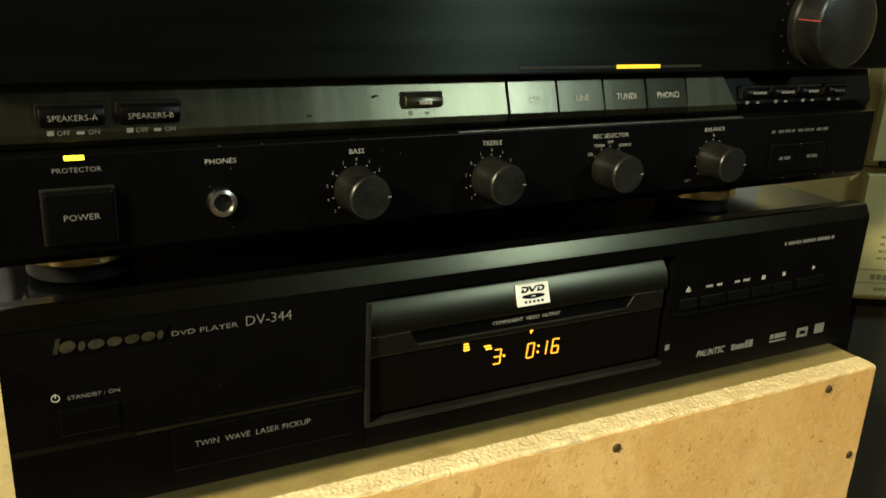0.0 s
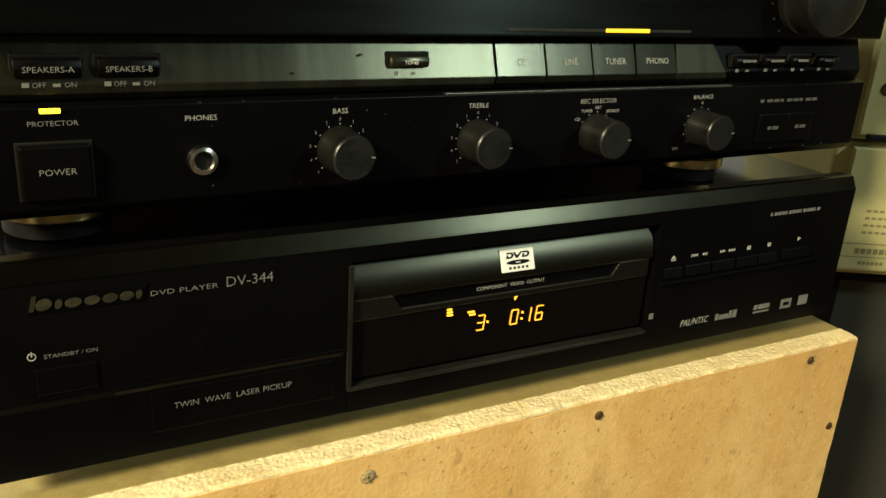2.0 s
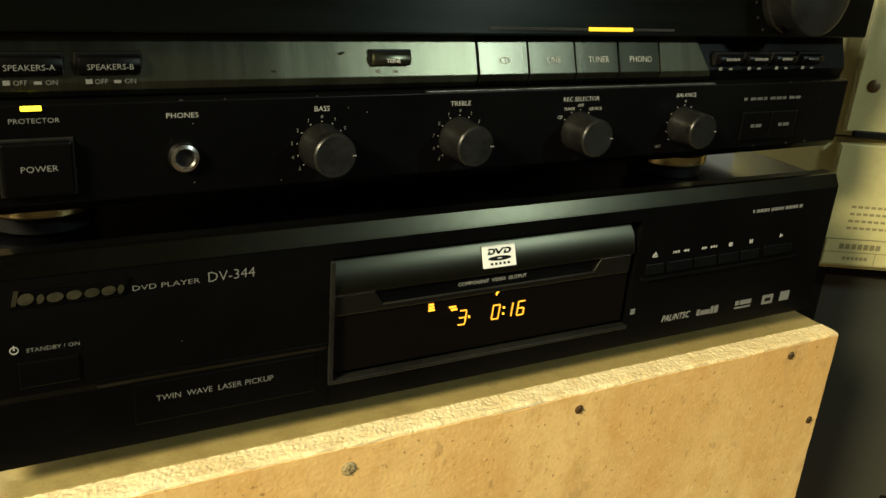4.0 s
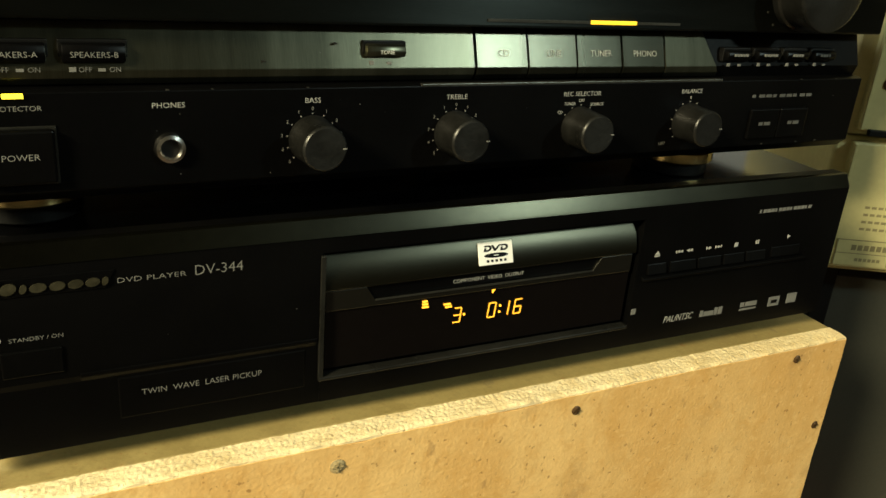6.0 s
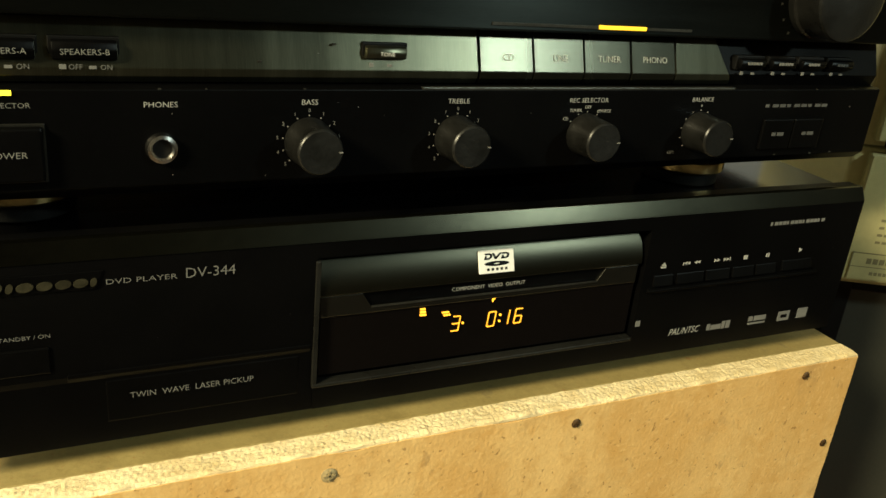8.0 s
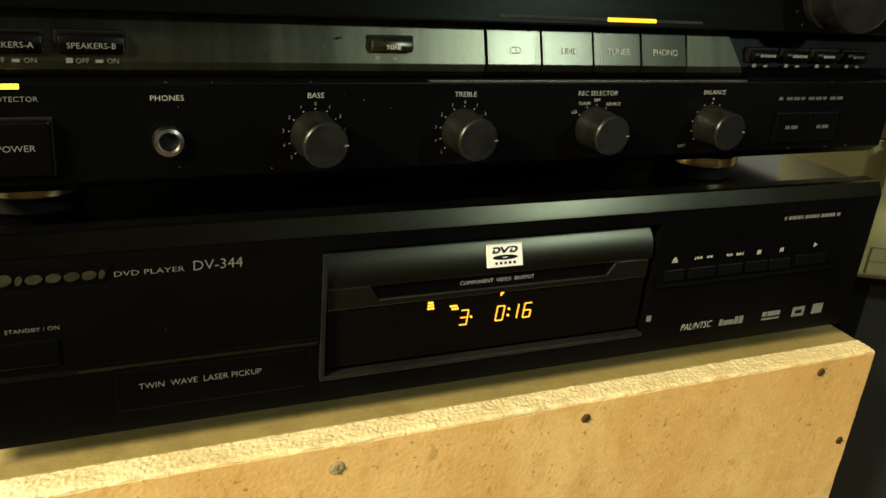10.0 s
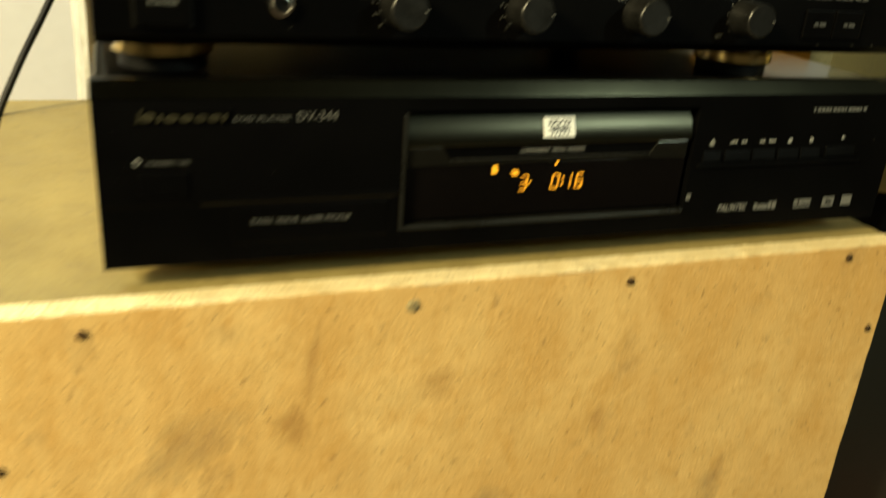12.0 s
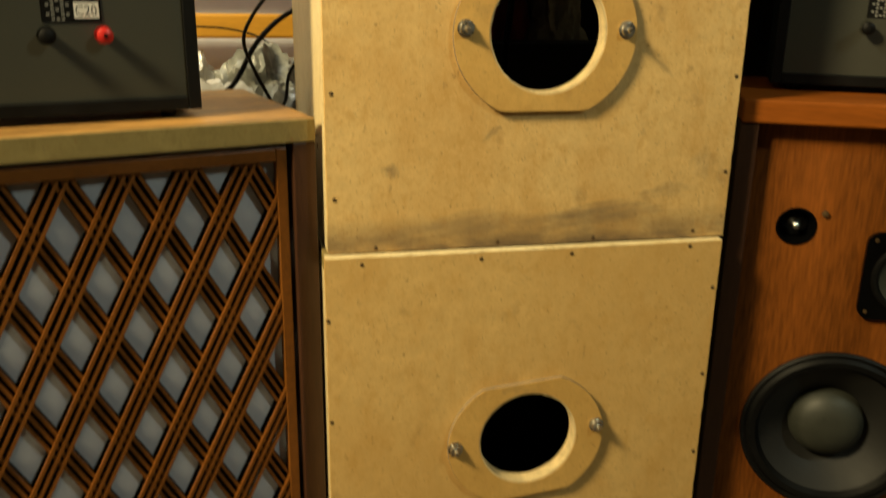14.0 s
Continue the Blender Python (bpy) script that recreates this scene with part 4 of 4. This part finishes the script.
    part("collar", lathe_z([(0, 1.0737), (0.0200, 1.0738), (0.0208, 1.0746), (0.0208, 1.0790), (0.0200, 1.0796), (0.0204, 1.0802), (0.0204, 1.0828), (0.018, 1.0832), (0, 1.0832)], fx, fy), BRASS, ft, "shiny gilt collar", True)
chips = bmesh.new()
for i in range(9):
    x = random.uniform(0.02, 0.40)
    box(x, x + random.uniform(0.0004, 0.0011), -0.00022, 0.001, 1.1186, 1.1189, bm=chips)
for x, z in ((0.352, 1.0872), (0.376, 1.0872), (0.39, 1.0874), (0.105, 1.127), (0.131, 1.133)):
    box(x, x + 0.0013, on_band(z, 0.0017) if z > 1.119 else -0.0002, 0.004, z, z + 0.0006, bm=chips)
part("paint_chips", chips, EDGE, amp, "small chips in the paint", kind="stuff")
specks = bmesh.new()
for i in range(14):
    x, z = random.uniform(0.01, 0.405), random.uniform(1.088, 1.117)
    d = random.uniform(0.00005, 0.00014)
    box(x - d, x + d, -0.00012, 0.0002, z - d, z + d, bm=specks)
for i in range(7):
    x, z = random.uniform(0.06, 0.185), random.uniform(1.126, 1.138)
    d = random.uniform(0.00005, 0.00013)
    box(x - d, x + d, on_band(z, 0.00135), on_band(z, 0.0008), z - d, z + d, bm=specks)
part("dust", specks, DIM, amp, "pale dust specks", kind="stuff")
amp.rotation_euler = (0, radians(0.30), radians(1.6))
amp.location.z += 0.0008

# ---- left: lattice-fronted loudspeaker ----
LX0, LX1, LT = -0.500, -0.062, 0.641
ls = thing("floor_loudspeaker", (-0.28, 0.1, 0.0), "wooden loudspeaker with an orange-brown lattice grille", "loudspeaker", "floor loudspeakers")
part("top_slab", box(LX0, LX1, -0.004, 0.27, 0.615, LT, 0.002), OAK, ls, "oiled oak top")
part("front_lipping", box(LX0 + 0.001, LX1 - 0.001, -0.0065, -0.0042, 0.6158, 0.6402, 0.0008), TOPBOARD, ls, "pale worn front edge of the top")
part("side_panel", box(LX1 - 0.026, LX1, -0.004, 0.268, 0.0, 0.6145, 0.0015), STILE, ls)
part("side_panel", box(LX0, LX0 + 0.026, -0.004, 0.268, 0.0, 0.6145, 0.0015), STILE, ls)
part("bottom_panel", box(LX0 + 0.0265, LX1 - 0.0265, 0.0, 0.268, 0.0, 0.03), STILE, ls)
part("back_panel", box(LX0 + 0.0265, LX1 - 0.0265, 0.255, 0.267, 0.031, 0.605), INSIDE, ls)
part("grille_cloth", box(LX0 + 0.0265, LX1 - 0.0265, 0.0190, 0.034, 0.031, 0.614), CLOTH, ls, "silver-grey grille cloth")
gx0, gx1, gz0, gz1 = LX0 + 0.030, LX1 - 0.031, 0.036, 0.609
grille = part("grille_frame", box(gx0, gx0 + 0.014, 0.003, 0.0144, gz0, gz1, 0.001), LATTICE, ls)
part("grille_rail", box(gx1 - 0.012, gx1, 0.003, 0.0144, gz0, gz1, 0.001), LATTICE, grille)
part("grille_rail", box(gx0 + 0.0142, gx1 - 0.0122, 0.0032, 0.0144, gz1 - 0.0145, gz1 - 0.0002, 0.001), LATTICE, grille)
part("grille_rail", box(gx0 + 0.0142, gx1 - 0.0122, 0.0032, 0.0144, gz0 + 0.0002, gz0 + 0.019, 0.001), LATTICE, grille)
px, run = 0.0622, 0.0622 / 0.1176
ax0, ax1, az0, az1 = gx0 + 0.012, gx1 - 0.010, gz0 + 0.017, gz1 - 0.017
for lean, y0, y1 in ((1, 0.0045, 0.0085), (-1, 0.0088, 0.0125)):
    for k in range(-14, 26):
        for s in (None, -0.0092, 0.0, 0.0092):
            base = -0.135 + lean * run * (az0 - 0.597) + (k - 8) * px + (s or 0.0)
            xa = base
            # the strip's middle line x = xa + lean * run * (z - az0), cut to the frame
            zs = sorted((az0 + (e - xa) / (lean * run)) for e in (ax0, ax1))
            zz0, zz1 = max(az0, zs[0]), min(az1, zs[1])
            if zz1 - zz0 < 0.012:
                continue
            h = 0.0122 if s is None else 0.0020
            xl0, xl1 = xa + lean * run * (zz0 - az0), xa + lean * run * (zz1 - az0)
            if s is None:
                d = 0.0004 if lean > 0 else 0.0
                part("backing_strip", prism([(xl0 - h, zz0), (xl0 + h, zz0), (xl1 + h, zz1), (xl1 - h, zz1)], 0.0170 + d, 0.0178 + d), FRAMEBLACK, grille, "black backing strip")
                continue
            part("lattice_strip", prism([(xl0 - h, zz0), (xl0 + h, zz0), (xl1 + h, zz1), (xl1 - h, zz1)], y0, y1), LATTICE, grille)

ls.rotation_euler = (0, 0, radians(17))
ls.location = Vector((-0.063, 0.010, 0)) + Matrix.Rotation(radians(17), 3, "Z") @ (ORIGIN[ls] - Vector((-0.062, -0.004, 0)))


def monitor(x0, x1, y0, y1, z0, z1, tx, tz, gap, label, turn, pivot):
    """A small black cabinet that shows its grey back, with a terminal pair and a sticker."""
    s = thing("small_loudspeaker", ((x0 + x1) / 2, (y0 + y1) / 2, z0), label, "loudspeaker", "small loudspeakers")
    e = 0.013
    part("side_panel", box(x0, x0 + e, y0, y1, z0, z1, 0.001), FRAMEBLACK, s)
    part("side_panel", box(x1 - e, x1, y0, y1, z0, z1, 0.001), FRAMEBLACK, s)
    part("top_panel", box(x0 + e + 0.0003, x1 - e - 0.0003, y0 + 0.0002, y1, z1 - e, z1, 0.001), FRAMEBLACK, s)
    part("bottom_panel", box(x0 + e + 0.0003, x1 - e - 0.0003, y0 + 0.0002, y1, z0, z0 + e, 0.001), FRAMEBLACK, s)
    back = part("back_panel", box(x0 + e + 0.0005, x1 - e - 0.0005, y0 + 0.004, y0 + 0.018, z0 + e + 0.0005, z1 - e - 0.0005), PANEL, s, "matt grey-olive back board")
    part("front_panel", box(x0 + e + 0.0005, x1 - e - 0.0005, y1 - 0.014, y1 - 0.004, z0 + e + 0.0005, z1 - e - 0.0005), FRAMEBLACK, s)
    for x, m, w in ((tx - gap / 2, RUBBER, "black binding post"), (tx + gap / 2, RED, "red binding post")):
        part("terminal", lathe([(0, -0.020), (0.0045, -0.020), (0.0075, -0.018), (0.0075, -0.010), (0.0055, -0.009), (0.0055, 0.0), (0.009, 0.0)], x, tz, 20, y0 + 0.004), m, s, w, True)
        part("post_hole", lathe([(0, -0.0203), (0.0022, -0.0203), (0.0022, -0.0195)], x, tz, 14, y0 + 0.004), FRAMEBLACK, s)
    st = part("sticker", box(tx - gap * 0.55, tx + gap * 0.50, y0 + 0.0034, y0 + 0.0041, tz + 0.012, tz + 0.036), RUBBER, back, "worn black and white sticker")
    part("white_patch", box(tx + 0.001, tx + gap * 0.46, y0 + 0.0030, y0 + 0.0034, tz + 0.016, tz + 0.031), WHITE, st, "white patch with dark print")
    letters("C20", tx + 0.012, tz + 0.0235, 0.010, st, FRAMEBLACK, y0 + 0.0030, wide=0.85)
    bars([(tx - gap * 0.5 + 0.002 + 0.0045 * k, tx - gap * 0.5 + 0.005 + 0.0045 * k, tz + 0.014 + 0.0045 * j, tz + 0.0165 + 0.0045 * j) for k in range(5) for j in range(5) if (k * 3 + j * 2) % 4], st, DIM2, y0 + 0.0034)
    for fx in (x0 + 0.03, x1 - 0.03):
        for fy in (y0 + 0.03, y1 - 0.03):
            part("foot", lathe_z([(0, z0 - 0.0085), (0.008, z0 - 0.0085), (0.009, z0), (0, z0)], fx, fy, 16), RUBBER, s)
    p = Vector((pivot, y0, 0))
    s.rotation_euler = (0, 0, radians(turn))
    s.location = p + Matrix.Rotation(radians(turn), 3, "Z") @ (ORIGIN[s] - p)
    return s


monitor(-0.475, -0.181, 0.022, 0.215, 0.650, 0.975, -0.298, 0.728, 0.052, "small black loudspeaker with a grey back, on the lattice loudspeaker", 16, -0.181)

# ---- right: mahogany loudspeaker ----
RX0, RX1, RT = 0.440, 0.830, 0.655
rs = thing("floor_loudspeaker", (0.63, 0.12, 0.0), "dark mahogany loudspeaker with bare drivers and a red-brown top", "loudspeaker", "floor loudspeakers")
part("top_slab", box(RX0, RX1, -0.006, 0.28, 0.627, RT, 0.0025), REDTOP, rs, "glossy red-brown top")
part("side_panel", box(RX0, RX0 + 0.022, -0.002, 0.278, 0.0, 0.6265, 0.0015), STILE, rs)
part("side_panel", box(RX1 - 0.022, RX1, -0.002, 0.278, 0.0, 0.6265, 0.0015), STILE, rs)
BY = 0.022
part("baffle", holed(rect_outline(RX0 + 0.0225, RX1 - 0.0225, 0.0, 0.3445, 0.603, 0.2170), 0.603, 0.2170, 0.107, BY, BY + 0.016), REDWOOD, rs)
part("baffle", holed(rect_outline(RX0 + 0.0225, 0.590, 0.3445, 0.6265, 0.5235, 0.496), 0.5235, 0.496, 0.0222, BY, BY + 0.016), REDWOOD, rs)
part("baffle", holed(rect_outline(0.590, RX1 - 0.0225, 0.3445, 0.6265, 0.665, 0.440), 0.665, 0.440, 0.0475, BY, BY + 0.016), REDWOOD, rs)
part("damping", box(RX0 + 0.023, RX1 - 0.023, 0.085, 0.095, 0.01, 0.62), INSIDE, rs)
rs.rotation_euler = (0, 0, radians(-25))
rs.location = Vector((0.447, 0.010, 0)) + Matrix.Rotation(radians(-25), 3, "Z") @ (ORIGIN[rs] - Vector((0.44, -0.002, 0)))
part("back_panel", box(RX0 + 0.0225, RX1 - 0.0225, 0.262, 0.277, 0.0, 0.6265), INSIDE, rs)
tw = part("tweeter", lathe([(0.0245, -0.0006), (0.0240, -0.0014), (0.0222, -0.0014), (0.0208, 0.008), (0.018, 0.018), (0, 0.019)], 0.5235, 0.496, 40, BY - 0.0002), SATIN, rs, "small tweeter in a black cup", True)
part("phase_cone", lathe([(0.0165, 0.017), (0.0125, 0.012), (0.006, 0.004), (0.003, 0.0), (0, -0.001)], 0.5235, 0.496, 40, BY - 0.0002), CHROME, tw, "chrome cone", True)


def rounded(h, c=0.016):
    pts = []
    for qx, qz, a0 in ((1, 1, 0), (-1, 1, 90), (-1, -1, 180), (1, -1, 270)):
        for k in range(6):
            t = radians(a0 + 18 * k)
            pts.append((0.665 + qx * (h - c) + c * math.cos(t), 0.440 + qz * (h - c) + c * math.sin(t)))
    return pts


md = part("midrange", holed(rounded(0.057), 0.665, 0.440, 0.047, BY - 0.0065, BY - 0.0003), SATIN, rs, "midrange driver in a square black frame")
part("surround", lathe([(0.0475, 0.0), (0.045, -0.004), (0.041, -0.004), (0.038, -0.001)], 0.665, 0.440, 40, BY - 0.006), RUBBER, md, "", True)
part("cone", lathe([(0.0385, -0.001), (0.030, 0.003), (0.0295, 0.0022), (0.018, 0.007)], 0.665, 0.440, 40, BY - 0.006), CAP, md, "grey ribbed cone", True)
part("dust_cap", lathe([(0.018, 0.006), (0.015, -0.001), (0.008, -0.005), (0, -0.0065)], 0.665, 0.440, 32, BY - 0.006), CONE, md, "", True)
for qx in (-0.047, 0.047):
    for qz in (-0.047, 0.047):
        part("screw", lathe([(0, -0.001), (0.002, -0.0009), (0.0026, 0.0)], 0.665 + qx, 0.440 + qz, 12, BY - 0.0066), DARKMETAL, md)
wf = part("woofer", lathe([(0.1150, 0.0), (0.1150, -0.004), (0.112, -0.006), (0.107, -0.004)], 0.603, 0.2170, 64, BY - 0.0002), FRAMEBLACK, rs, "large woofer", True)
part("surround", lathe([(0.1085, -0.003), (0.103, -0.009), (0.096, -0.008), (0.091, 0.0)], 0.603, 0.2170, 64, BY - 0.0002), RUBBER, wf, "", True)
part("cone", lathe([(0.092, 0.0), (0.048, 0.034)], 0.603, 0.2170, 64, BY - 0.0002), CONE, wf, "", True)
part("dust_cap", lathe([(0.049, 0.032), (0.045, 0.018), (0.034, 0.008), (0.018, 0.003), (0, 0.001)], 0.603, 0.2170, 48, BY - 0.0002), CAP, wf, "olive-grey dust cap", True)
for ux, uz in ((0.658, 0.590), (0.555, 0.515)):
    part("grille_stud", lathe([(0.004, 0.0), (0.004, -0.004), (0, -0.005)], ux, uz, 14, BY - 0.0002), DARKMETAL, rs)
monitor(0.530, 0.850, 0.090, 0.270, 0.664, 0.973, 0.659, 0.736, 0.048, "small black loudspeaker with a grey back, on the mahogany loudspeaker", -30, 0.530)

# ---- cream enclosures on the right ----
def enclosure(z0, z1, label, upper):
    d = thing("cream_enclosure", (0, 0, z0), label, "electronics", "stacked cream enclosures")
    part("case", box(0.0, 0.235, 0.004, 0.16, z0, z1, 0.002), CREAM, d)
    part("back_plate", box(0.010, 0.228, -0.001, 0.006, z0 + 0.004, z1 - 0.003, 0.0012), CREAM, d)
    part("plate_edge", box(0.0105, 0.0125, -0.003, 0.001, z0 + 0.005, z1 - 0.004, 0.0004), CREAM, d)
    if upper:
        for x, z in ((0.022, z0 + 0.034), (0.022, z0 + 0.12)):
            part("screw", lathe([(0, -0.0012), (0.0030, -0.0010), (0.0042, -0.0002), (0.0042, 0.001)], x, z, 18, -0.0012), DARKMETAL, d, "", True)
        part("socket", box(0.040, 0.075, -0.003, 0.001, z0 + 0.006, z0 + 0.030, 0.001), FRAMEBLACK, d)
        part("gap_strip", box(0.016, 0.200, -0.004, 0.0, z0 + 0.001, z0 + 0.005, 0.0005), FRAMEBLACK, d)
    else:
        lab = part("label_plate", box(0.016, 0.110, -0.0016, -0.0008, z0 + 0.006, z0 + 0.024), CREAM, d)
        bars([(0.016, 0.110, z0 + 0.0236, z0 + 0.0242), (0.016, 0.0166, z0 + 0.006, z0 + 0.024), (0.016, 0.110, z0 + 0.0142, z0 + 0.0147), (0.052, 0.0525, z0 + 0.006, z0 + 0.0142)], lab, OLIVE, -0.0016, "label_rule")
        bars([(0.026 + 0.0042 * k, 0.0292 + 0.0042 * k, z0 + 0.0168, z0 + 0.0206) for k in range(7)], lab, OLIVE, -0.0016)
        bars([(0.030 + 0.003 * k, 0.0322 + 0.003 * k, z0 + 0.0090, z0 + 0.0112) for k in range(6)], lab, OLIVE, -0.0016)
        bars([(0.028 + 0.0044 * k, 0.0312 + 0.0044 * k, z0 + 0.031 + 0.005 * j, z0 + 0.0327 + 0.005 * j) for j in range(4) for k in range(8 - j % 2)], d, OLIVE, -0.001)
    d.matrix_basis = pose(0.498, 0.078, z0, 0, 0, -28)
    return d


enclosure(0.9735, 1.066, "cream metal enclosure with a label, on a small loudspeaker", False)
enclosure(1.067, 1.235, "cream metal enclosure with screws, on a like one", True)

# ---- behind: bench back, bags, shelf ----
bench = thing("slatted_bench_back", (-0.55, 0.66, 0.0), "orange lacquered slatted wooden bench back by the wall", "bench")
for z in (0.806, 0.703, 0.601, 0.50):
    part("slat", box(-1.10, 0.020, 0.660, 0.684, z - 0.021, z + 0.021, 0.005), SLAT, bench)
part("post", box(-0.010, 0.020, 0.6845, 0.712, 0.0, 0.83, 0.003), SLAT, bench)
part("post", box(-1.05, -1.00, 0.6845, 0.712, 0.0, 0.83, 0.003), SLAT, bench)
part("seat", box(-1.10, 0.02, 0.30, 0.655, 0.44, 0.47, 0.004), SLAT, bench)
part("leg", box(-1.08, -1.04, 0.32, 0.36, 0.0, 0.4395, 0.003), SLAT, bench)
part("leg", box(-0.09, -0.05, 0.32, 0.36, 0.0, 0.4395, 0.003), SLAT, bench)


def crumpled(loc, size, seed, rough=0.35, sub=5):
    """A sack with folds: facets pulled in and out along creases."""
    bm = bmesh.new()
    bmesh.ops.create_icosphere(bm, subdivisions=sub, radius=1)
    for v in bm.verts:
        p = v.co.normalized()
        w = p + 0.25 * noise.noise_vector(p * 2.1 + Vector((seed, seed, 0)))
        k = 1 + rough * (0.8 * noise.noise(w * 1.6 + Vector((seed, 0, 0))) - 0.8 * abs(noise.noise(w * 2.6 + Vector((0, seed, 0)))) - 0.30 * abs(noise.noise(w * 5.5 + Vector((0, 0, seed)))) - 0.07 * abs(noise.noise(w * 13 + Vector((seed, 0, 3)))) + 0.30)
        v.co = Vector((loc[0] + p.x * k * size[0], loc[1] + p.y * k * size[1], max(loc[2] + p.z * k * size[2], loc[2] - size[2] * 0.82)))
    return bm


def bag(name, loc, size, seed, m, label, rough=0.45):
    base = (loc[0], loc[1], loc[2] - size[2] * 0.82)
    return single(name, crumpled(loc, size, seed, rough), m, label, "bag", "bags on the bench", smooth=True, loc=base)


bag("plastic_bag", (-0.125, 0.52, 0.575), (0.080, 0.07, 0.095), 3, GREYBAG, "crumpled grey plastic bag on the bench")
bag("plastic_bag", (-0.235, 0.55, 0.565), (0.060, 0.06, 0.095), 8, BAG, "crumpled white plastic bag on the bench")
bag("plastic_bag", (-0.185, 0.40, 0.545), (0.080, 0.05, 0.085), 5, BAG, "crumpled clear white plastic bag on the bench")
bag("plastic_bag", (-0.085, 0.42, 0.540), (0.050, 0.05, 0.080), 12, GREYBAG, "small crumpled grey plastic bag on the bench")
single("white_stick", tube([(-0.275, 0.42, 0.50), (-0.255, 0.43, 0.60), (-0.225, 0.44, 0.69)], 0.012), BAG, "thick white plastic stick among the bags", "stick", smooth=True, loc=(-0.275, 0.42, 0.49))
# White bag behind the player; its unseen lower part is added to reach the bench.
hang = crumpled((-0.009, 0.41, 0.80), (0.0155, 0.03, 0.402), 21, 0.35, 5)
single("stretched_bag", hang, BAG, "white plastic bag, stretched down out of view to the bench", "roll", smooth=True, loc=(-0.009, 0.41, 0.47))

shelf = thing("shelf_unit", (0.35, 0.50, 0.0), "low wooden shelf unit behind the stack", "shelf")
for z in (0.55, 0.965):
    part("shelf_board", box(0.045, 0.80, 0.36, 0.66, z - 0.018, z, 0.001), STILE, shelf)
for x in (0.026, 0.801):
    part("upright", box(x, x + 0.018, 0.36, 0.66, 0.0, 0.965, 0.001), STILE, shelf)
part("shelf_back", box(0.045, 0.80, 0.661, 0.67, 0.0, 0.965), INSIDE, shelf)


def book(x0, x1, y0, z0, h, m, label, name="book", d=0.18):
    return single(name, box(x0, x1, y0, y0 + d, z0, z0 + h, 0.0015), m, label, name.replace("_", " "), "things on the shelf", loc=((x0 + x1) / 2, y0 + d / 2, z0))


book(0.07, 0.20, 0.40, 0.965, 0.125, PAPER, "yellowed paper packet on the shelf", "paper_packet")
book(0.21, 0.42, 0.40, 0.965, 0.13, PAPER_B, "grey cardboard box on the shelf", "cardboard_box")
book(0.43, 0.50, 0.38, 0.965, 0.14, SLAT, "orange wooden box on the shelf", "wooden_box")
bx = 0.505
for k in range(8):
    w = random.uniform(0.007, 0.013)
    book(bx, bx + w - 0.0008, 0.37, 0.965, random.uniform(0.12, 0.15), (PAPER, PAPER_B, BAG)[k % 3], "thin worn book on the shelf")
    bx += w
book(0.60, 0.685, 0.36, 0.965, 0.16, SLAT, "orange wooden box on the shelf", "wooden_box")
book(0.69, 0.76, 0.37, 0.965, 0.15, PAPER, "yellowed paper packet on the shelf", "paper_packet")
single("folded_cloth", crumpled((0.285, 0.53, 0.655), (0.05, 0.05, 0.125), 31, 0.4), MAROON, "maroon folded cloth on the lower shelf", "cloth", smooth=True, loc=(0.285, 0.53, 0.55))
single("plastic_bag", crumpled((0.385, 0.53, 0.665), (0.055, 0.06, 0.14), 37, 0.45), BAG, "white plastic bag on the lower shelf", "bag", smooth=True, loc=(0.385, 0.53, 0.55))
# Added box hides the lower shelf, so the hole's lower part reads black.
book(0.06, 0.62, 0.37, 0.55, 0.145, INSIDE, "dark long box added to block the view through the hole", "dark_box", 0.07)

# ---- cables ----
single("cable", tube([(0.02, 0.370, 1.16), (-0.030, 0.335, 1.06), (-0.056, 0.315, 1.012), (-0.0735, 0.304, 0.972), (-0.0740, 0.306, 0.940), (-0.0738, 0.312, 0.868), (-0.0745, 0.318, 0.815), (-0.098, 0.32, 0.772), (-0.126, 0.32, 0.735), (-0.140, 0.32, 0.700), (-0.125, 0.32, 0.655), (-0.100, 0.32, 0.600), (-0.090, 0.32, 0.525), (-0.080, 0.33, 0.474)], 0.0026), RUBBER, "black cable hanging beside the bare cabinet", "cable", "cables", smooth=True, loc=(-0.08, 0.33, 0.47))
single("cable", tube([(-0.045, 0.362, 0.752), (-0.0790, 0.345, 0.736), (-0.105, 0.34, 0.716), (-0.128, 0.34, 0.689), (-0.153, 0.34, 0.645), (-0.177, 0.34, 0.617), (-0.21, 0.34, 0.55), (-0.22, 0.35, 0.475)], 0.0038), RUBBER, "thick black cable looped over the bags", "cable", "cables", smooth=True, loc=(-0.12, 0.33, 0.47))
single("cable", tube([(-0.050, 0.362, 0.69), (-0.0780, 0.343, 0.655), (-0.089, 0.335, 0.610), (-0.125, 0.33, 0.592), (-0.170, 0.335, 0.600), (-0.21, 0.35, 0.59), (-0.235, 0.36, 0.475)], 0.0024), RUBBER, "thin black cable among the bags", "cable", "cables", smooth=True, loc=(-0.12, 0.33, 0.47))
single("cable", tube([(-0.30, 0.56, 0.69), (-0.24, 0.58, 0.705), (-0.16, 0.60, 0.700), (-0.10, 0.60, 0.675), (-0.05, 0.58, 0.60), (-0.03, 0.57, 0.475)], 0.0016), RUBBER, "thin black cord along the slats", "cable", "cables", smooth=True, loc=(-0.10, 0.58, 0.47))
single("cable", tube([(0.25, 0.34, 0.95), (0.243, 0.31, 0.80), (0.236, 0.32, 0.66), (0.25, 0.33, 0.52)], 0.0050), RUBBER, "black cable hanging behind the cabinet's hole", "cable", "cables", smooth=True, loc=(0.24, 0.33, 0.52))
